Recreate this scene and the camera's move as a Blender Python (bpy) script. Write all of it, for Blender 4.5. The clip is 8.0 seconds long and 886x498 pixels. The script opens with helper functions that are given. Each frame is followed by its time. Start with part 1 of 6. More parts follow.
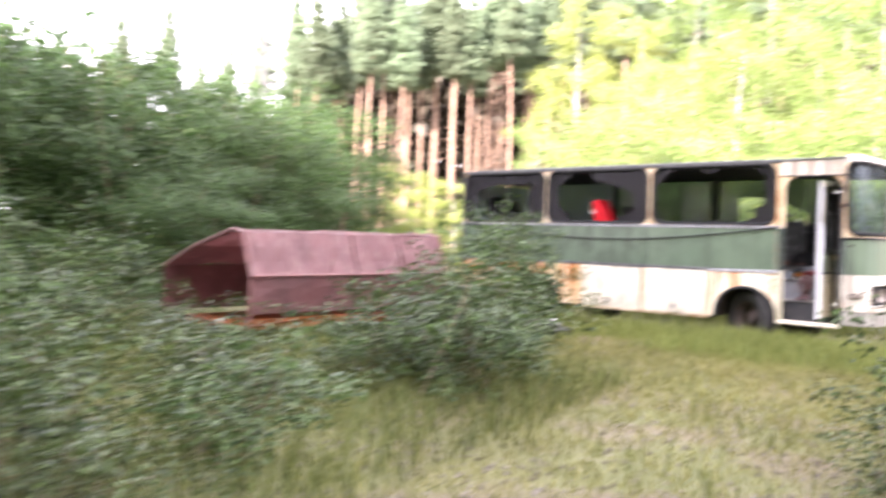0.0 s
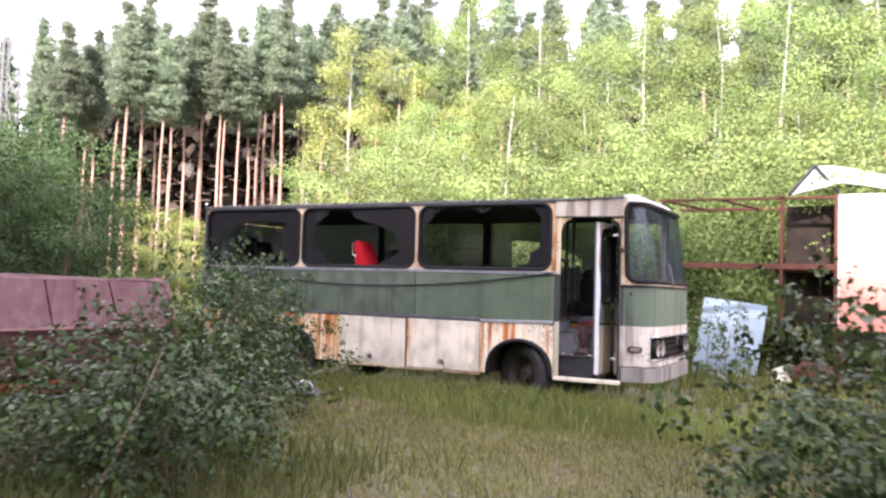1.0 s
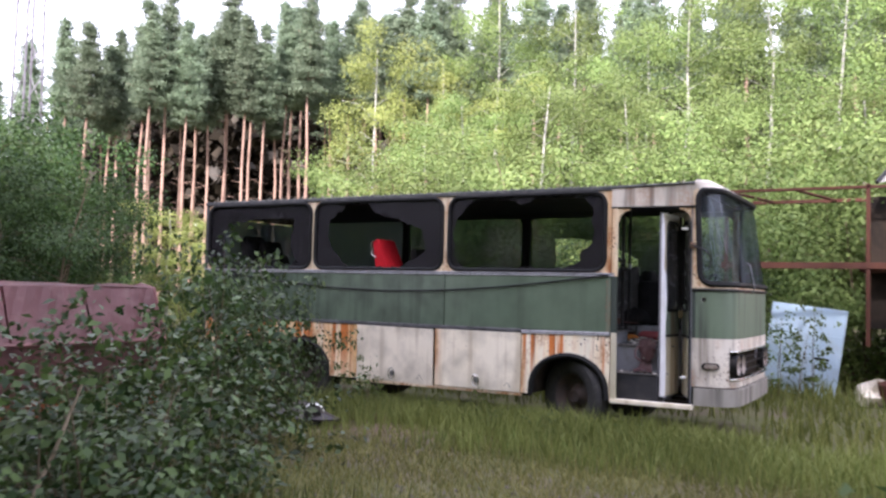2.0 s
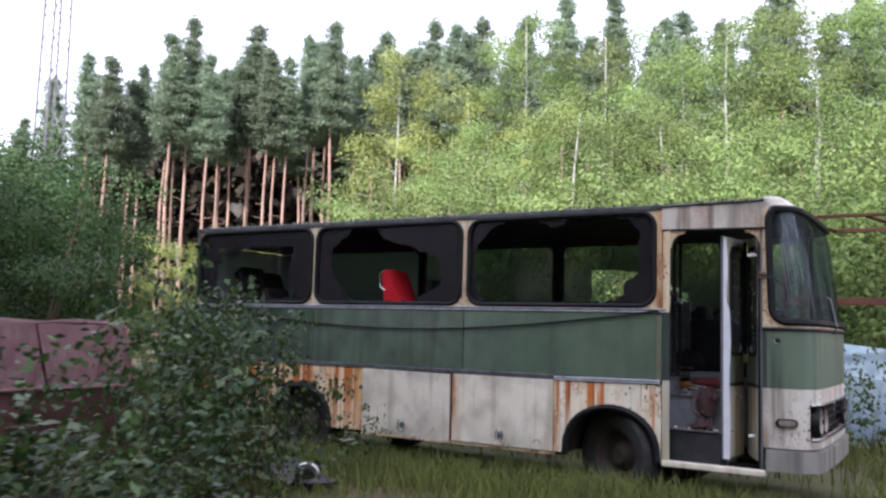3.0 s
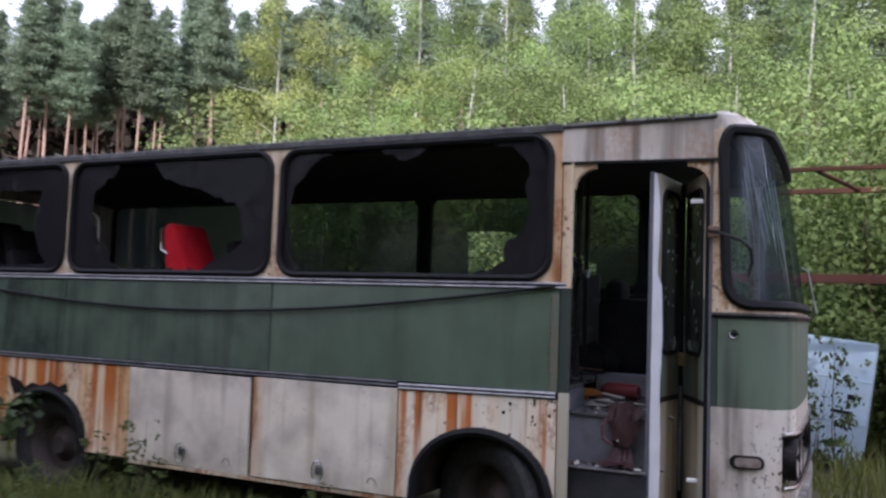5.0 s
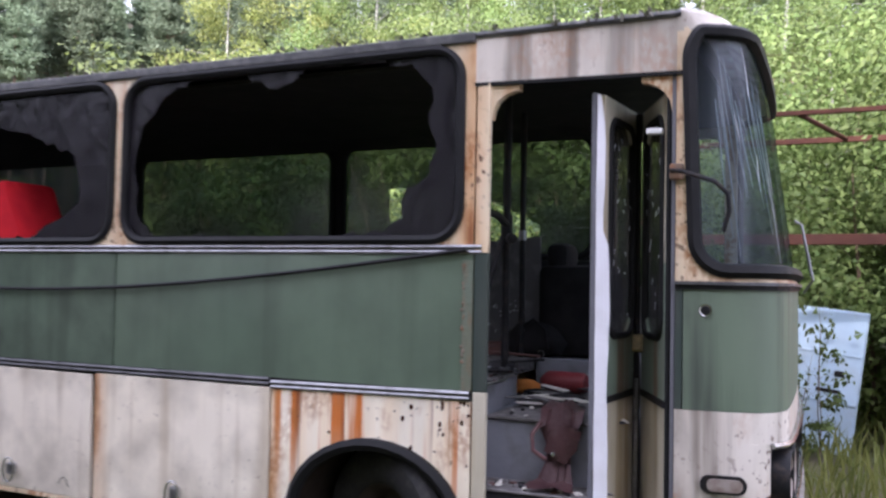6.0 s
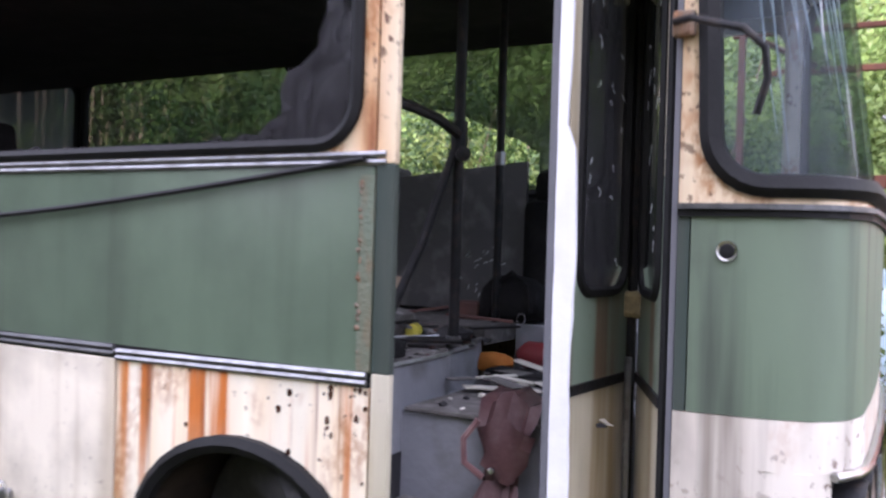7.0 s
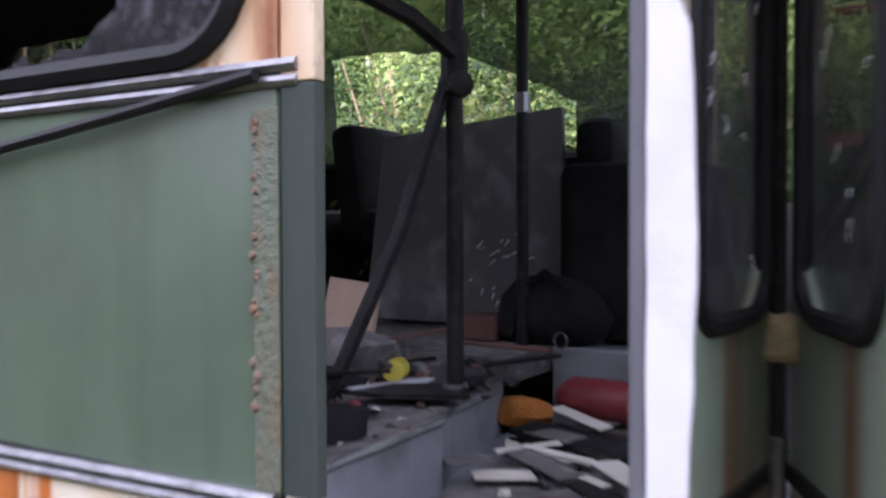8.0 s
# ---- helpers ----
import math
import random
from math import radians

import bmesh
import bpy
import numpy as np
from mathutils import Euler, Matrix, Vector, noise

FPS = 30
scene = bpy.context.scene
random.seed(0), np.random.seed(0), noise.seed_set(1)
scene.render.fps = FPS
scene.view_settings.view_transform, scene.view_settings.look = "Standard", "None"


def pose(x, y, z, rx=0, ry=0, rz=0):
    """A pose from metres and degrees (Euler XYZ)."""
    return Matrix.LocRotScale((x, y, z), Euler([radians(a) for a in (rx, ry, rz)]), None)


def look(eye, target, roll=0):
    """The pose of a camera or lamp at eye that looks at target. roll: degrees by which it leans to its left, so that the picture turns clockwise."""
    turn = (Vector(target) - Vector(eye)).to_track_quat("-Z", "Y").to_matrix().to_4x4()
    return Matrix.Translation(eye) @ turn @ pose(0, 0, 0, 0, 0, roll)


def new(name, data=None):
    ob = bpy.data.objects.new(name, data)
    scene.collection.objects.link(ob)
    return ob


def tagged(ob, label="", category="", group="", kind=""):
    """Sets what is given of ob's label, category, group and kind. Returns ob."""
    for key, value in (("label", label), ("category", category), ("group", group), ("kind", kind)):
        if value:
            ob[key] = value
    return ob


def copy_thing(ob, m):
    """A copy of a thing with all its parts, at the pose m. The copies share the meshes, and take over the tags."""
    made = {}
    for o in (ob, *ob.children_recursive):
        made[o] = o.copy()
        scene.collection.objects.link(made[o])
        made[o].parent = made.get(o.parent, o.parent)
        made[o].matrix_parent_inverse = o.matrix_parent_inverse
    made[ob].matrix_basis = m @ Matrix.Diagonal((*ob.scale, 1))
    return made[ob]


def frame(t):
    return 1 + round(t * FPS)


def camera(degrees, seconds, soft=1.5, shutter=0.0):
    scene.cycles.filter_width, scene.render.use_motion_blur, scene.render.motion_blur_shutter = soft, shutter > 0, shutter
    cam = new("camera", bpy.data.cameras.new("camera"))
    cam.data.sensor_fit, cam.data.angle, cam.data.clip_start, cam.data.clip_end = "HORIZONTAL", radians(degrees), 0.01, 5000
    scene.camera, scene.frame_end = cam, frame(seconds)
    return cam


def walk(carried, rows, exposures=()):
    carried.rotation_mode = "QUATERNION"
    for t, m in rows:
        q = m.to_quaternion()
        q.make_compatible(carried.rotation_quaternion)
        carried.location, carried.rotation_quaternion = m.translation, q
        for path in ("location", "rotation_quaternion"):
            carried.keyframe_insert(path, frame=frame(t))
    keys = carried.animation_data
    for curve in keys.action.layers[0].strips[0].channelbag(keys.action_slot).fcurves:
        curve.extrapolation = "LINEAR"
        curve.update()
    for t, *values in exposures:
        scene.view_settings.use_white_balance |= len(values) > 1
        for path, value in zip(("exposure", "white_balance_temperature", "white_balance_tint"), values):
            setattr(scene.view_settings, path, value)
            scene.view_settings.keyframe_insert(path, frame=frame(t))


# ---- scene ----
cam = camera(53.4, 8.0, soft=2.4, shutter=0.5)
PATH = [
    (0, (0.162, -0.108, 1.582), (-1.209, 1.348, 1.552), 1.6),
    (0.2, (-0.112, 0.265, 1.587), (-1.332, 1.85, 1.581), 2.0),
    (0.4, (-0.328, 0.693, 1.593), (-1.42, 2.369, 1.564), 2.6),
    (0.5, (-0.393, 0.902, 1.587), (-1.425, 2.615, 1.559), 2.4),
    (1, (-0.789, 1.777, 1.588), (-1.757, 3.525, 1.679), 1.8),
    (1.5, (-1.295, 2.682, 1.617), (-2.299, 4.409, 1.716), 1.6),
    (1.7, (-1.48, 2.988, 1.612), (-2.492, 4.71, 1.701), 1.5),
    (3, (-2.474, 4.812, 1.605), (-3.552, 6.487, 1.789), 1.7),
    (3.5, (-2.774, 5.563, 1.613), (-3.845, 7.24, 1.82), 2.0),
    (4, (-3.08, 6.323, 1.625), (-4.095, 8.036, 1.814), 1.9),
    (4.5, (-3.282, 7.062, 1.625), (-4.237, 8.811, 1.789), 2.0),
    (4.7, (-3.358, 7.342, 1.646), (-4.285, 9.108, 1.801), 2.1),
    (6, (-3.656, 9.216, 1.692), (-4.497, 11.029, 1.77), 1.1),
    (6.5, (-3.678, 9.979, 1.625), (-4.575, 11.766, 1.663), 1.4),
    (7, (-3.743, 10.726, 1.594), (-4.722, 12.471, 1.585), 1.7),
    (7.5, (-3.97, 11.318, 1.601), (-4.958, 13.055, 1.534), 1.2),
    (8, (-4.322, 11.912, 1.614), (-5.345, 13.63, 1.565), -0.2),
]
EXPOSURE = [(0, 3.42, 6400, 25), (0.5, 2.74, 6250, 28), (1.0, 2.45, 6150, 29), (1.7, 2.06, 5950, 27), (3.0, 1.45, 5650, 21), (4.5, 1.0, 5550, 24), (6.0, 1.92, 5680, 27), (7.0, 2.56, 5720, 27), (7.5, 2.72, 5680, 28), (8.0, 2.46, 5700, 30)]
walk(cam, [(t, look(eye, target, roll)) for t, eye, target, roll in PATH], EXPOSURE)

# ---- sky and sun: bright thin overcast ----
world = bpy.data.worlds.new("sky")
scene.world = world
world.use_nodes = True
wn, wl = world.node_tree.nodes, world.node_tree.links
SUN_ELEV, SUN_ROT = radians(30), radians(170)
sky = wn.new("ShaderNodeTexSky")
sky.sky_type, sky.sun_disc = "NISHITA", False
sky.sun_elevation, sky.sun_rotation, sky.dust_density = SUN_ELEV, SUN_ROT, 4.0
bg = wn["Background"]
bg.inputs["Strength"].default_value = 0.095
haze = wn.new("ShaderNodeTexNoise")
haze.inputs["Scale"].default_value = 2.0
mixw = wn.new("ShaderNodeMix")
mixw.data_type = "RGBA"
mixw.inputs[7].default_value = (10.0, 10.0, 10.2, 1)
mapw = wn.new("ShaderNodeMapRange")
mapw.inputs[3].default_value, mapw.inputs[4].default_value = 0.7, 0.95
wl.new(haze.outputs["Fac"], mapw.inputs[0])
wl.new(mapw.outputs[0], mixw.inputs[0])
wl.new(sky.outputs[0], mixw.inputs[6])
wl.new(mixw.outputs[2], bg.inputs["Color"])
sun = new("sun", bpy.data.lights.new("sun", "SUN"))
sun.data.energy, sun.data.angle, sun.data.color = 5.0, radians(2.5), (1.0, 0.93, 0.80)
sun_dir = Vector((math.sin(SUN_ROT) * math.cos(SUN_ELEV), math.cos(SUN_ROT) * math.cos(SUN_ELEV), math.sin(SUN_ELEV)))
sun.matrix_world = look(Vector((0, 0, 40)) + sun_dir * 10, (0, 0, 40))


# ---- materials ----
def nodes_of(name):
    m = bpy.data.materials.new(name)
    m.use_nodes = True
    t = m.node_tree
    return m, t.nodes, t.links, t.nodes["Principled BSDF"]


def noise_fac(N, L, scale, lo, hi, stretch=(1, 1, 1), detail=5.0, offset=0.0):
    co, mp, n, r = N.new("ShaderNodeTexCoord"), N.new("ShaderNodeMapping"), N.new("ShaderNodeTexNoise"), N.new("ShaderNodeMapRange")
    mp.inputs["Scale"].default_value = stretch
    mp.inputs["Location"].default_value = (offset, offset * 0.7, offset * 1.3)
    n.inputs["Scale"].default_value, n.inputs["Detail"].default_value = scale, detail
    L.new(co.outputs["Object"], mp.inputs[0])
    L.new(mp.outputs[0], n.inputs["Vector"])
    L.new(n.outputs["Fac"], r.inputs[0])
    r.inputs[1].default_value, r.inputs[2].default_value = lo, hi
    return r.outputs[0]


def mixed(N, L, fac, a, b):
    m = N.new("ShaderNodeMix")
    m.data_type = "RGBA"
    for sock, v in ((m.inputs[0], fac), (m.inputs[6], a), (m.inputs[7], b)):
        if isinstance(v, (tuple, list)):
            sock.default_value = (*v[:3], 1)
        elif isinstance(v, (int, float)):
            sock.default_value = v
        else:
            L.new(v, sock)
    return m.outputs[2]


def times(N, L, a, b):
    m = N.new("ShaderNodeMath")
    m.operation = "MULTIPLY"
    for sock, v in zip(m.inputs, (a, b)):
        if isinstance(v, (int, float)):
            sock.default_value = v
        else:
            L.new(v, sock)
    return m.outputs[0]


def bumped(N, L, P, fac, strength, dist=0.01):
    b = N.new("ShaderNodeBump")
    b.inputs["Strength"].default_value, b.inputs["Distance"].default_value = strength, dist
    L.new(fac, b.inputs["Height"])
    L.new(b.outputs[0], P.inputs["Normal"])


def surf(name, c1, c2, scale=6.0, rough=0.6, metal=0.0, stain=None, stain_amount=0.5, bump=0.2, stretch=(1, 1, 1)):
    """Two colours in patches, an optional finer stain, a fine relief."""
    m, N, L, P = nodes_of(name)
    col = mixed(N, L, noise_fac(N, L, scale, 0.3, 0.7, stretch), c1, c2)
    if stain:
        f = times(N, L, noise_fac(N, L, scale * 2.7, 0.5, 0.72, stretch, 7, 3.1), stain_amount)
        col = mixed(N, L, f, col, stain)
    L.new(col, P.inputs["Base Color"])
    P.inputs["Roughness"].default_value, P.inputs["Metallic"].default_value = rough, metal
    P.inputs["Specular IOR Level"].default_value = 0.12 if rough > 0.8 else 0.5
    bumped(N, L, P, noise_fac(N, L, scale * 9, 0.2, 0.8), bump)
    return m


def run_down(N, L, z0, z1):
    """1 at height z1 falling to 0 at z0, for streaks that run down from a joint."""
    co, sep, r = N.new("ShaderNodeTexCoord"), N.new("ShaderNodeSeparateXYZ"), N.new("ShaderNodeMapRange")
    L.new(co.outputs["Object"], sep.inputs[0])
    L.new(sep.outputs["Z"], r.inputs[0])
    r.inputs[1].default_value, r.inputs[2].default_value = z0, z1
    return r.outputs[0]


def paint(name, base, worn, streak, streak_amount, spots=0.0, rough=0.45, grime=(0.12, 0.11, 0.09), grime_amount=0.4, runs=None, streaky=True, scabs=0.0, edges=(), edge_cols=((0.60, 0.30, 0.09), (0.24, 0.085, 0.03)), reach=0.13, heavy=0.0):
    """Old coach paint: soft fading, dark run-down grime, specks of rust; runs gives heights between which rust streaks run down."""
    m, N, L, P = nodes_of(name)
    col = mixed(N, L, noise_fac(N, L, 1.3, 0.3, 0.7), base, worn)
    g = noise_fac(N, L, 4.0, 0.42, 0.75, (1.2, 1.2, 0.22) if streaky else (0.8, 0.8, 0.7), 6, 7.7)
    col = mixed(N, L, times(N, L, g, grime_amount), col, grime)
    patch = noise_fac(N, L, 1.4, 0.24, 0.46, (1, 1, 0.4), 3, 9.0)
    if runs:
        fade = run_down(N, L, *runs)
        w = times(N, L, noise_fac(N, L, 5.0, 0.40, 0.60, (1.0, 1.0, 0.08), 4, 12.4), fade)
        col = mixed(N, L, times(N, L, w, 0.38 + 8 * heavy), col, (0.78, 0.48, 0.19))
        s = times(N, L, noise_fac(N, L, 17.0, 0.515 - heavy, 0.60 - heavy, (1.0, 1.0, 0.024), 3, 1.9), fade)
        col = mixed(N, L, times(N, L, s, streak_amount), col, streak)
        d = times(N, L, noise_fac(N, L, 15.0, 0.57, 0.64, (1.0, 1.0, 0.03), 3, 21.0), times(N, L, fade, fade))
        col = mixed(N, L, times(N, L, d, 0.8), col, (0.20, 0.06, 0.025))
    else:
        s = noise_fac(N, L, 7.5, 0.52, 0.66, (1.0, 1.0, 0.06), 4, 1.9)
        col = mixed(N, L, times(N, L, times(N, L, s, patch), streak_amount), col, streak)
    # tint with edge_cols within reach of each x in edges
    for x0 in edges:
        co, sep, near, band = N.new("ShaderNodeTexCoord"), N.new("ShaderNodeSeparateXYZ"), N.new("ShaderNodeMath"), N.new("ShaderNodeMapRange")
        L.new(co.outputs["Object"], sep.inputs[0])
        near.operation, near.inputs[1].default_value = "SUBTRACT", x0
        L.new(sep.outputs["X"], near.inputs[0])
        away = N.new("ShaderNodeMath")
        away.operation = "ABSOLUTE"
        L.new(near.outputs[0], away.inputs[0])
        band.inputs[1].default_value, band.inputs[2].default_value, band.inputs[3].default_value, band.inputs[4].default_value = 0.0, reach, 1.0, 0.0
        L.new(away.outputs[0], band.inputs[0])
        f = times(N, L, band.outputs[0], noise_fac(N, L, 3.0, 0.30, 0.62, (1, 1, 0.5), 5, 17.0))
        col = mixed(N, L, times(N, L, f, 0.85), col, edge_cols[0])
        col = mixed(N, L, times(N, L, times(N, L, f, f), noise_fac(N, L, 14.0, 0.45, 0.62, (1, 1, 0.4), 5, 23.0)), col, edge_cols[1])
    if scabs:
        near = times(N, L, noise_fac(N, L, 5.5, 0.50, 0.66, (1, 1, 0.6), 3, 14.0), noise_fac(N, L, 38, 0.36, 0.58, (1, 1, 0.6), 4, 3.3))
        col = mixed(N, L, times(N, L, near, scabs), col, (0.34, 0.13, 0.035))
    if spots:
        sp = noise_fac(N, L, 34, 0.58 if spots > 1.0 else 0.64, 0.66 if spots > 1.0 else 0.7, (1, 1, 0.8), 3, 5.2)
        sp2 = noise_fac(N, L, 2.6, 0.45, 0.65, (1, 1, 1), 2, 2.2)
        col = mixed(N, L, times(N, L, times(N, L, sp, sp2), min(1.0, spots)), col, (0.09, 0.035, 0.018))
    L.new(col, P.inputs["Base Color"])
    P.inputs["Roughness"].default_value = rough
    bumped(N, L, P, noise_fac(N, L, 14, 0.2, 0.8), 0.06)
    return m


CREAM_RUST = paint("cream_paint_rusted", (0.92, 0.87, 0.75), (0.88, 0.78, 0.60), (0.56, 0.17, 0.035), 1.0, 1.0, grime_amount=0.25, runs=(0.25, 1.0), scabs=0.6, edges=(-6.335, -5.24, -8.77, -10.19), reach=0.09)
CREAM_RUST_HEAVY = paint("cream_paint_badly_rusted", (0.88, 0.80, 0.66), (0.82, 0.68, 0.46), (0.50, 0.15, 0.03), 1.0, 1.0, grime_amount=0.3, runs=(0.10, 0.95), scabs=0.7, edges=(-8.77, -10.19), reach=0.12, heavy=0.035)
# edges turns this cream darker within 16 cm of the front door post
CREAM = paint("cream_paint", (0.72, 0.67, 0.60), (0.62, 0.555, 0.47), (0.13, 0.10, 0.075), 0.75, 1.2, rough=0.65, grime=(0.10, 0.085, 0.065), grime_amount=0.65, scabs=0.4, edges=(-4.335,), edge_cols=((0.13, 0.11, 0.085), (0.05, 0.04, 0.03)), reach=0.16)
CREAM_FLAP = paint("cream_paint_grimy", (0.88, 0.81, 0.68), (0.80, 0.715, 0.57), (0.42, 0.33, 0.21), 0.5, 0.4, grime=(0.20, 0.175, 0.135), grime_amount=0.6, streaky=False, edges=(-7.54,))
CREAM_FLAP_WORN = paint("cream_paint_scuffed", (0.84, 0.77, 0.65), (0.76, 0.68, 0.55), (0.36, 0.29, 0.20), 0.5, 0.4, grime=(0.18, 0.155, 0.12), grime_amount=0.7, streaky=False)
CREAM_POST = paint("cream_paint_rust_edges", (0.76, 0.66, 0.50), (0.70, 0.53, 0.33), (0.40, 0.17, 0.05), 0.7, 1.2, grime=(0.06, 0.045, 0.03), scabs=0.9, edges=(-5.25,), edge_cols=((0.58, 0.27, 0.08), (0.26, 0.09, 0.03)), reach=0.09)
GREEN = paint("green_coach_paint", (0.10, 0.14, 0.098), (0.125, 0.168, 0.118), (0.045, 0.055, 0.042), 0.2, 0.0, rough=0.24, grime=(0.045, 0.055, 0.045), grime_amount=0.35, streaky=False)
# rear green darkened, grime included, to stand in for dark tree reflections
GREEN_REAR = paint("dark_reflection_green_paint", (0.078, 0.110, 0.079), (0.098, 0.135, 0.095), (0.02, 0.024, 0.02), 0.5, 0.0, rough=0.24, grime=(0.018, 0.021, 0.019), grime_amount=0.85, streaky=False)
# middle step of that painted darkening, between GREEN_REAR and GREEN
GREEN_MID = paint("half_dark_reflection_green_paint", (0.090, 0.127, 0.090), (0.112, 0.152, 0.107), (0.03, 0.036, 0.03), 0.35, 0.0, rough=0.24, grime=(0.03, 0.036, 0.031), grime_amount=0.6, streaky=False)
# darker green for the door jamb and the strip at the nose's edge
GREEN_DARK = paint("dark_green_paint", (0.035, 0.052, 0.045), (0.045, 0.062, 0.055), (0.02, 0.02, 0.02), 0.6, 0.0, grime_amount=0.5)
# edges turns this green darker within 17 cm of the nose's start
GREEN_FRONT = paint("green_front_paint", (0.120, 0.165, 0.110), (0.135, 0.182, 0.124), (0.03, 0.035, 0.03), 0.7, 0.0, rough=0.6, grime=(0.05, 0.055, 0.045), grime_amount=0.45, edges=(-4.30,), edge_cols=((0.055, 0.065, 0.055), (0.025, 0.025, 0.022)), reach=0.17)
# door cream and green lightened to offset the shade inside the doorway
CREAM_DOOR = paint("cream_door_paint", (0.68, 0.63, 0.52), (0.52, 0.47, 0.33), (0.30, 0.20, 0.07), 0.7, 0.2, grime_amount=0.5)
GREEN_DOOR = paint("lightened_green_door_paint", (0.17, 0.225, 0.165), (0.20, 0.25, 0.19), (0.13, 0.05, 0.02), 0.9, 0.4, rough=0.4, grime_amount=0.3)
BUMPER = paint("scraped_bumper_paint", (0.36, 0.34, 0.31), (0.24, 0.22, 0.20), (0.05, 0.045, 0.04), 0.8, 1.0, rough=0.6, grime_amount=0.9)
STRIP = surf("rust_stained_strip", (0.115, 0.15, 0.11), (0.13, 0.14, 0.095), 9, 0.7, stain=(0.20, 0.09, 0.03), stain_amount=0.4, bump=0.4, stretch=(1, 1, 0.35))
SOIL = surf("brown_soil", (0.10, 0.068, 0.05), (0.15, 0.105, 0.08), 8, 0.95, stain=(0.22, 0.19, 0.16), stain_amount=0.5, bump=0.8)
RUBBER = surf("black_rubber", (0.007, 0.007, 0.008), (0.013, 0.013, 0.014), 9, 0.6, bump=0.1)
RAIL_DARK = surf("weathered_roof_rail", (0.05, 0.05, 0.055), (0.10, 0.10, 0.10), 7, 0.5, 0.3, (0.2, 0.19, 0.18), 0.5)
ALU = surf("dull_aluminium", (0.33, 0.33, 0.34), (0.21, 0.21, 0.22), 8, 0.38, 0.85, (0.12, 0.11, 0.10), 0.6)
DULL_TRIM = surf("stained_trim", (0.13, 0.13, 0.135), (0.06, 0.06, 0.062), 6, 0.5, 0.6, (0.03, 0.028, 0.026), 0.6)
CHROME = surf("pitted_chrome", (0.6, 0.6, 0.6), (0.45, 0.45, 0.46), 18, 0.2, 0.95, (0.2, 0.15, 0.1), 0.4)
DARK_STEEL = surf("dark_painted_steel", (0.007, 0.007, 0.008), (0.016, 0.016, 0.018), 10, 0.5, 0.0, (0.09, 0.06, 0.04), 0.3)
UNDER = surf("near_black_underside", (0.015, 0.013, 0.012), (0.04, 0.03, 0.022), 5, 0.9)
TYRE = surf("tyre_rubber", (0.009, 0.009, 0.010), (0.020, 0.019, 0.019), 11, 0.75, stain=(0.10, 0.09, 0.075), stain_amount=0.25)
RIM = surf("rusty_rim", (0.045, 0.04, 0.04), (0.07, 0.045, 0.035), 9, 0.7, 0.2)
# near-black tone, kept this low so the coach interior stays dark
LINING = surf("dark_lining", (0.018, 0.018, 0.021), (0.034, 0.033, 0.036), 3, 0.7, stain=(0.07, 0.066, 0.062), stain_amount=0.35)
STEP_GREY = surf("grey_step_vinyl", (0.17, 0.175, 0.20), (0.22, 0.225, 0.25), 3, 0.6, stain=(0.09, 0.085, 0.085), stain_amount=0.6)
FLOOR_DIRT = surf("dirty_floor", (0.16, 0.15, 0.15), (0.09, 0.085, 0.08), 7, 0.85, stain=(0.3, 0.29, 0.28), stain_amount=0.5, bump=0.5)
BOARD = surf("grey_partition_board", (0.060, 0.059, 0.064), (0.082, 0.080, 0.084), 2.5, 0.5, stain=(0.34, 0.33, 0.35), stain_amount=0.4)
RED_CLOTH = surf("red_seat_cloth", (0.48, 0.015, 0.02), (0.36, 0.01, 0.018), 9, 0.85, bump=0.4)
BLACK_CLOTH = surf("black_seat_cloth", (0.006, 0.006, 0.007), (0.014, 0.013, 0.014), 9, 0.85, bump=0.4)
LEATHER = surf("maroon_leather", (0.075, 0.032, 0.036), (0.13, 0.062, 0.062), 7, 0.55, stain=(0.24, 0.17, 0.155), stain_amount=0.35, bump=0.12)
PAPER = surf("soiled_paper", (0.62, 0.60, 0.55), (0.48, 0.46, 0.40), 6, 0.85)
FOAM = surf("orange_foam", (0.42, 0.17, 0.04), (0.34, 0.12, 0.03), 12, 0.9, bump=0.5)
RED_PLASTIC = surf("dull_red_plastic", (0.22, 0.03, 0.035), (0.17, 0.025, 0.03), 6, 0.5)
YELLOW = surf("yellow_plastic", (0.55, 0.48, 0.06), (0.45, 0.40, 0.05), 8, 0.5)
WHITE_EDGE = surf("white_door_edge", (0.78, 0.78, 0.82), (0.70, 0.70, 0.75), 2, 0.5, stain=(0.5, 0.48, 0.46), stain_amount=0.3)
GREY_EDGE = surf("grey_door_seal", (0.15, 0.15, 0.17), (0.11, 0.11, 0.125), 3, 0.6)
WOODISH = surf("light_plywood", (0.36, 0.27, 0.20), (0.28, 0.20, 0.15), 5, 0.7, stretch=(1, 6, 1))
AMBER = surf("faded_lamp_lens", (0.16, 0.11, 0.09), (0.30, 0.26, 0.23), 22, 0.35)
RUST_RED = surf("rusted_red_sheet", (0.15, 0.058, 0.055), (0.10, 0.042, 0.04), 2.2, 0.62, stain=(0.22, 0.10, 0.09), stain_amount=0.6)
RUST_PINK = surf("faded_red_sheet", (0.24, 0.11, 0.11), (0.18, 0.08, 0.082), 2.0, 0.5, stain=(0.32, 0.20, 0.19), stain_amount=0.7)
RUST_ORANGE = surf("orange_rust", (0.33, 0.10, 0.035), (0.20, 0.06, 0.03), 4, 0.85)
RUST_JOINT = surf("rusted_joint", (0.13, 0.14, 0.12), (0.20, 0.10, 0.05), 14, 0.8, stain=(0.30, 0.13, 0.05), stain_amount=0.8, bump=0.6, stretch=(1, 1, 0.5))
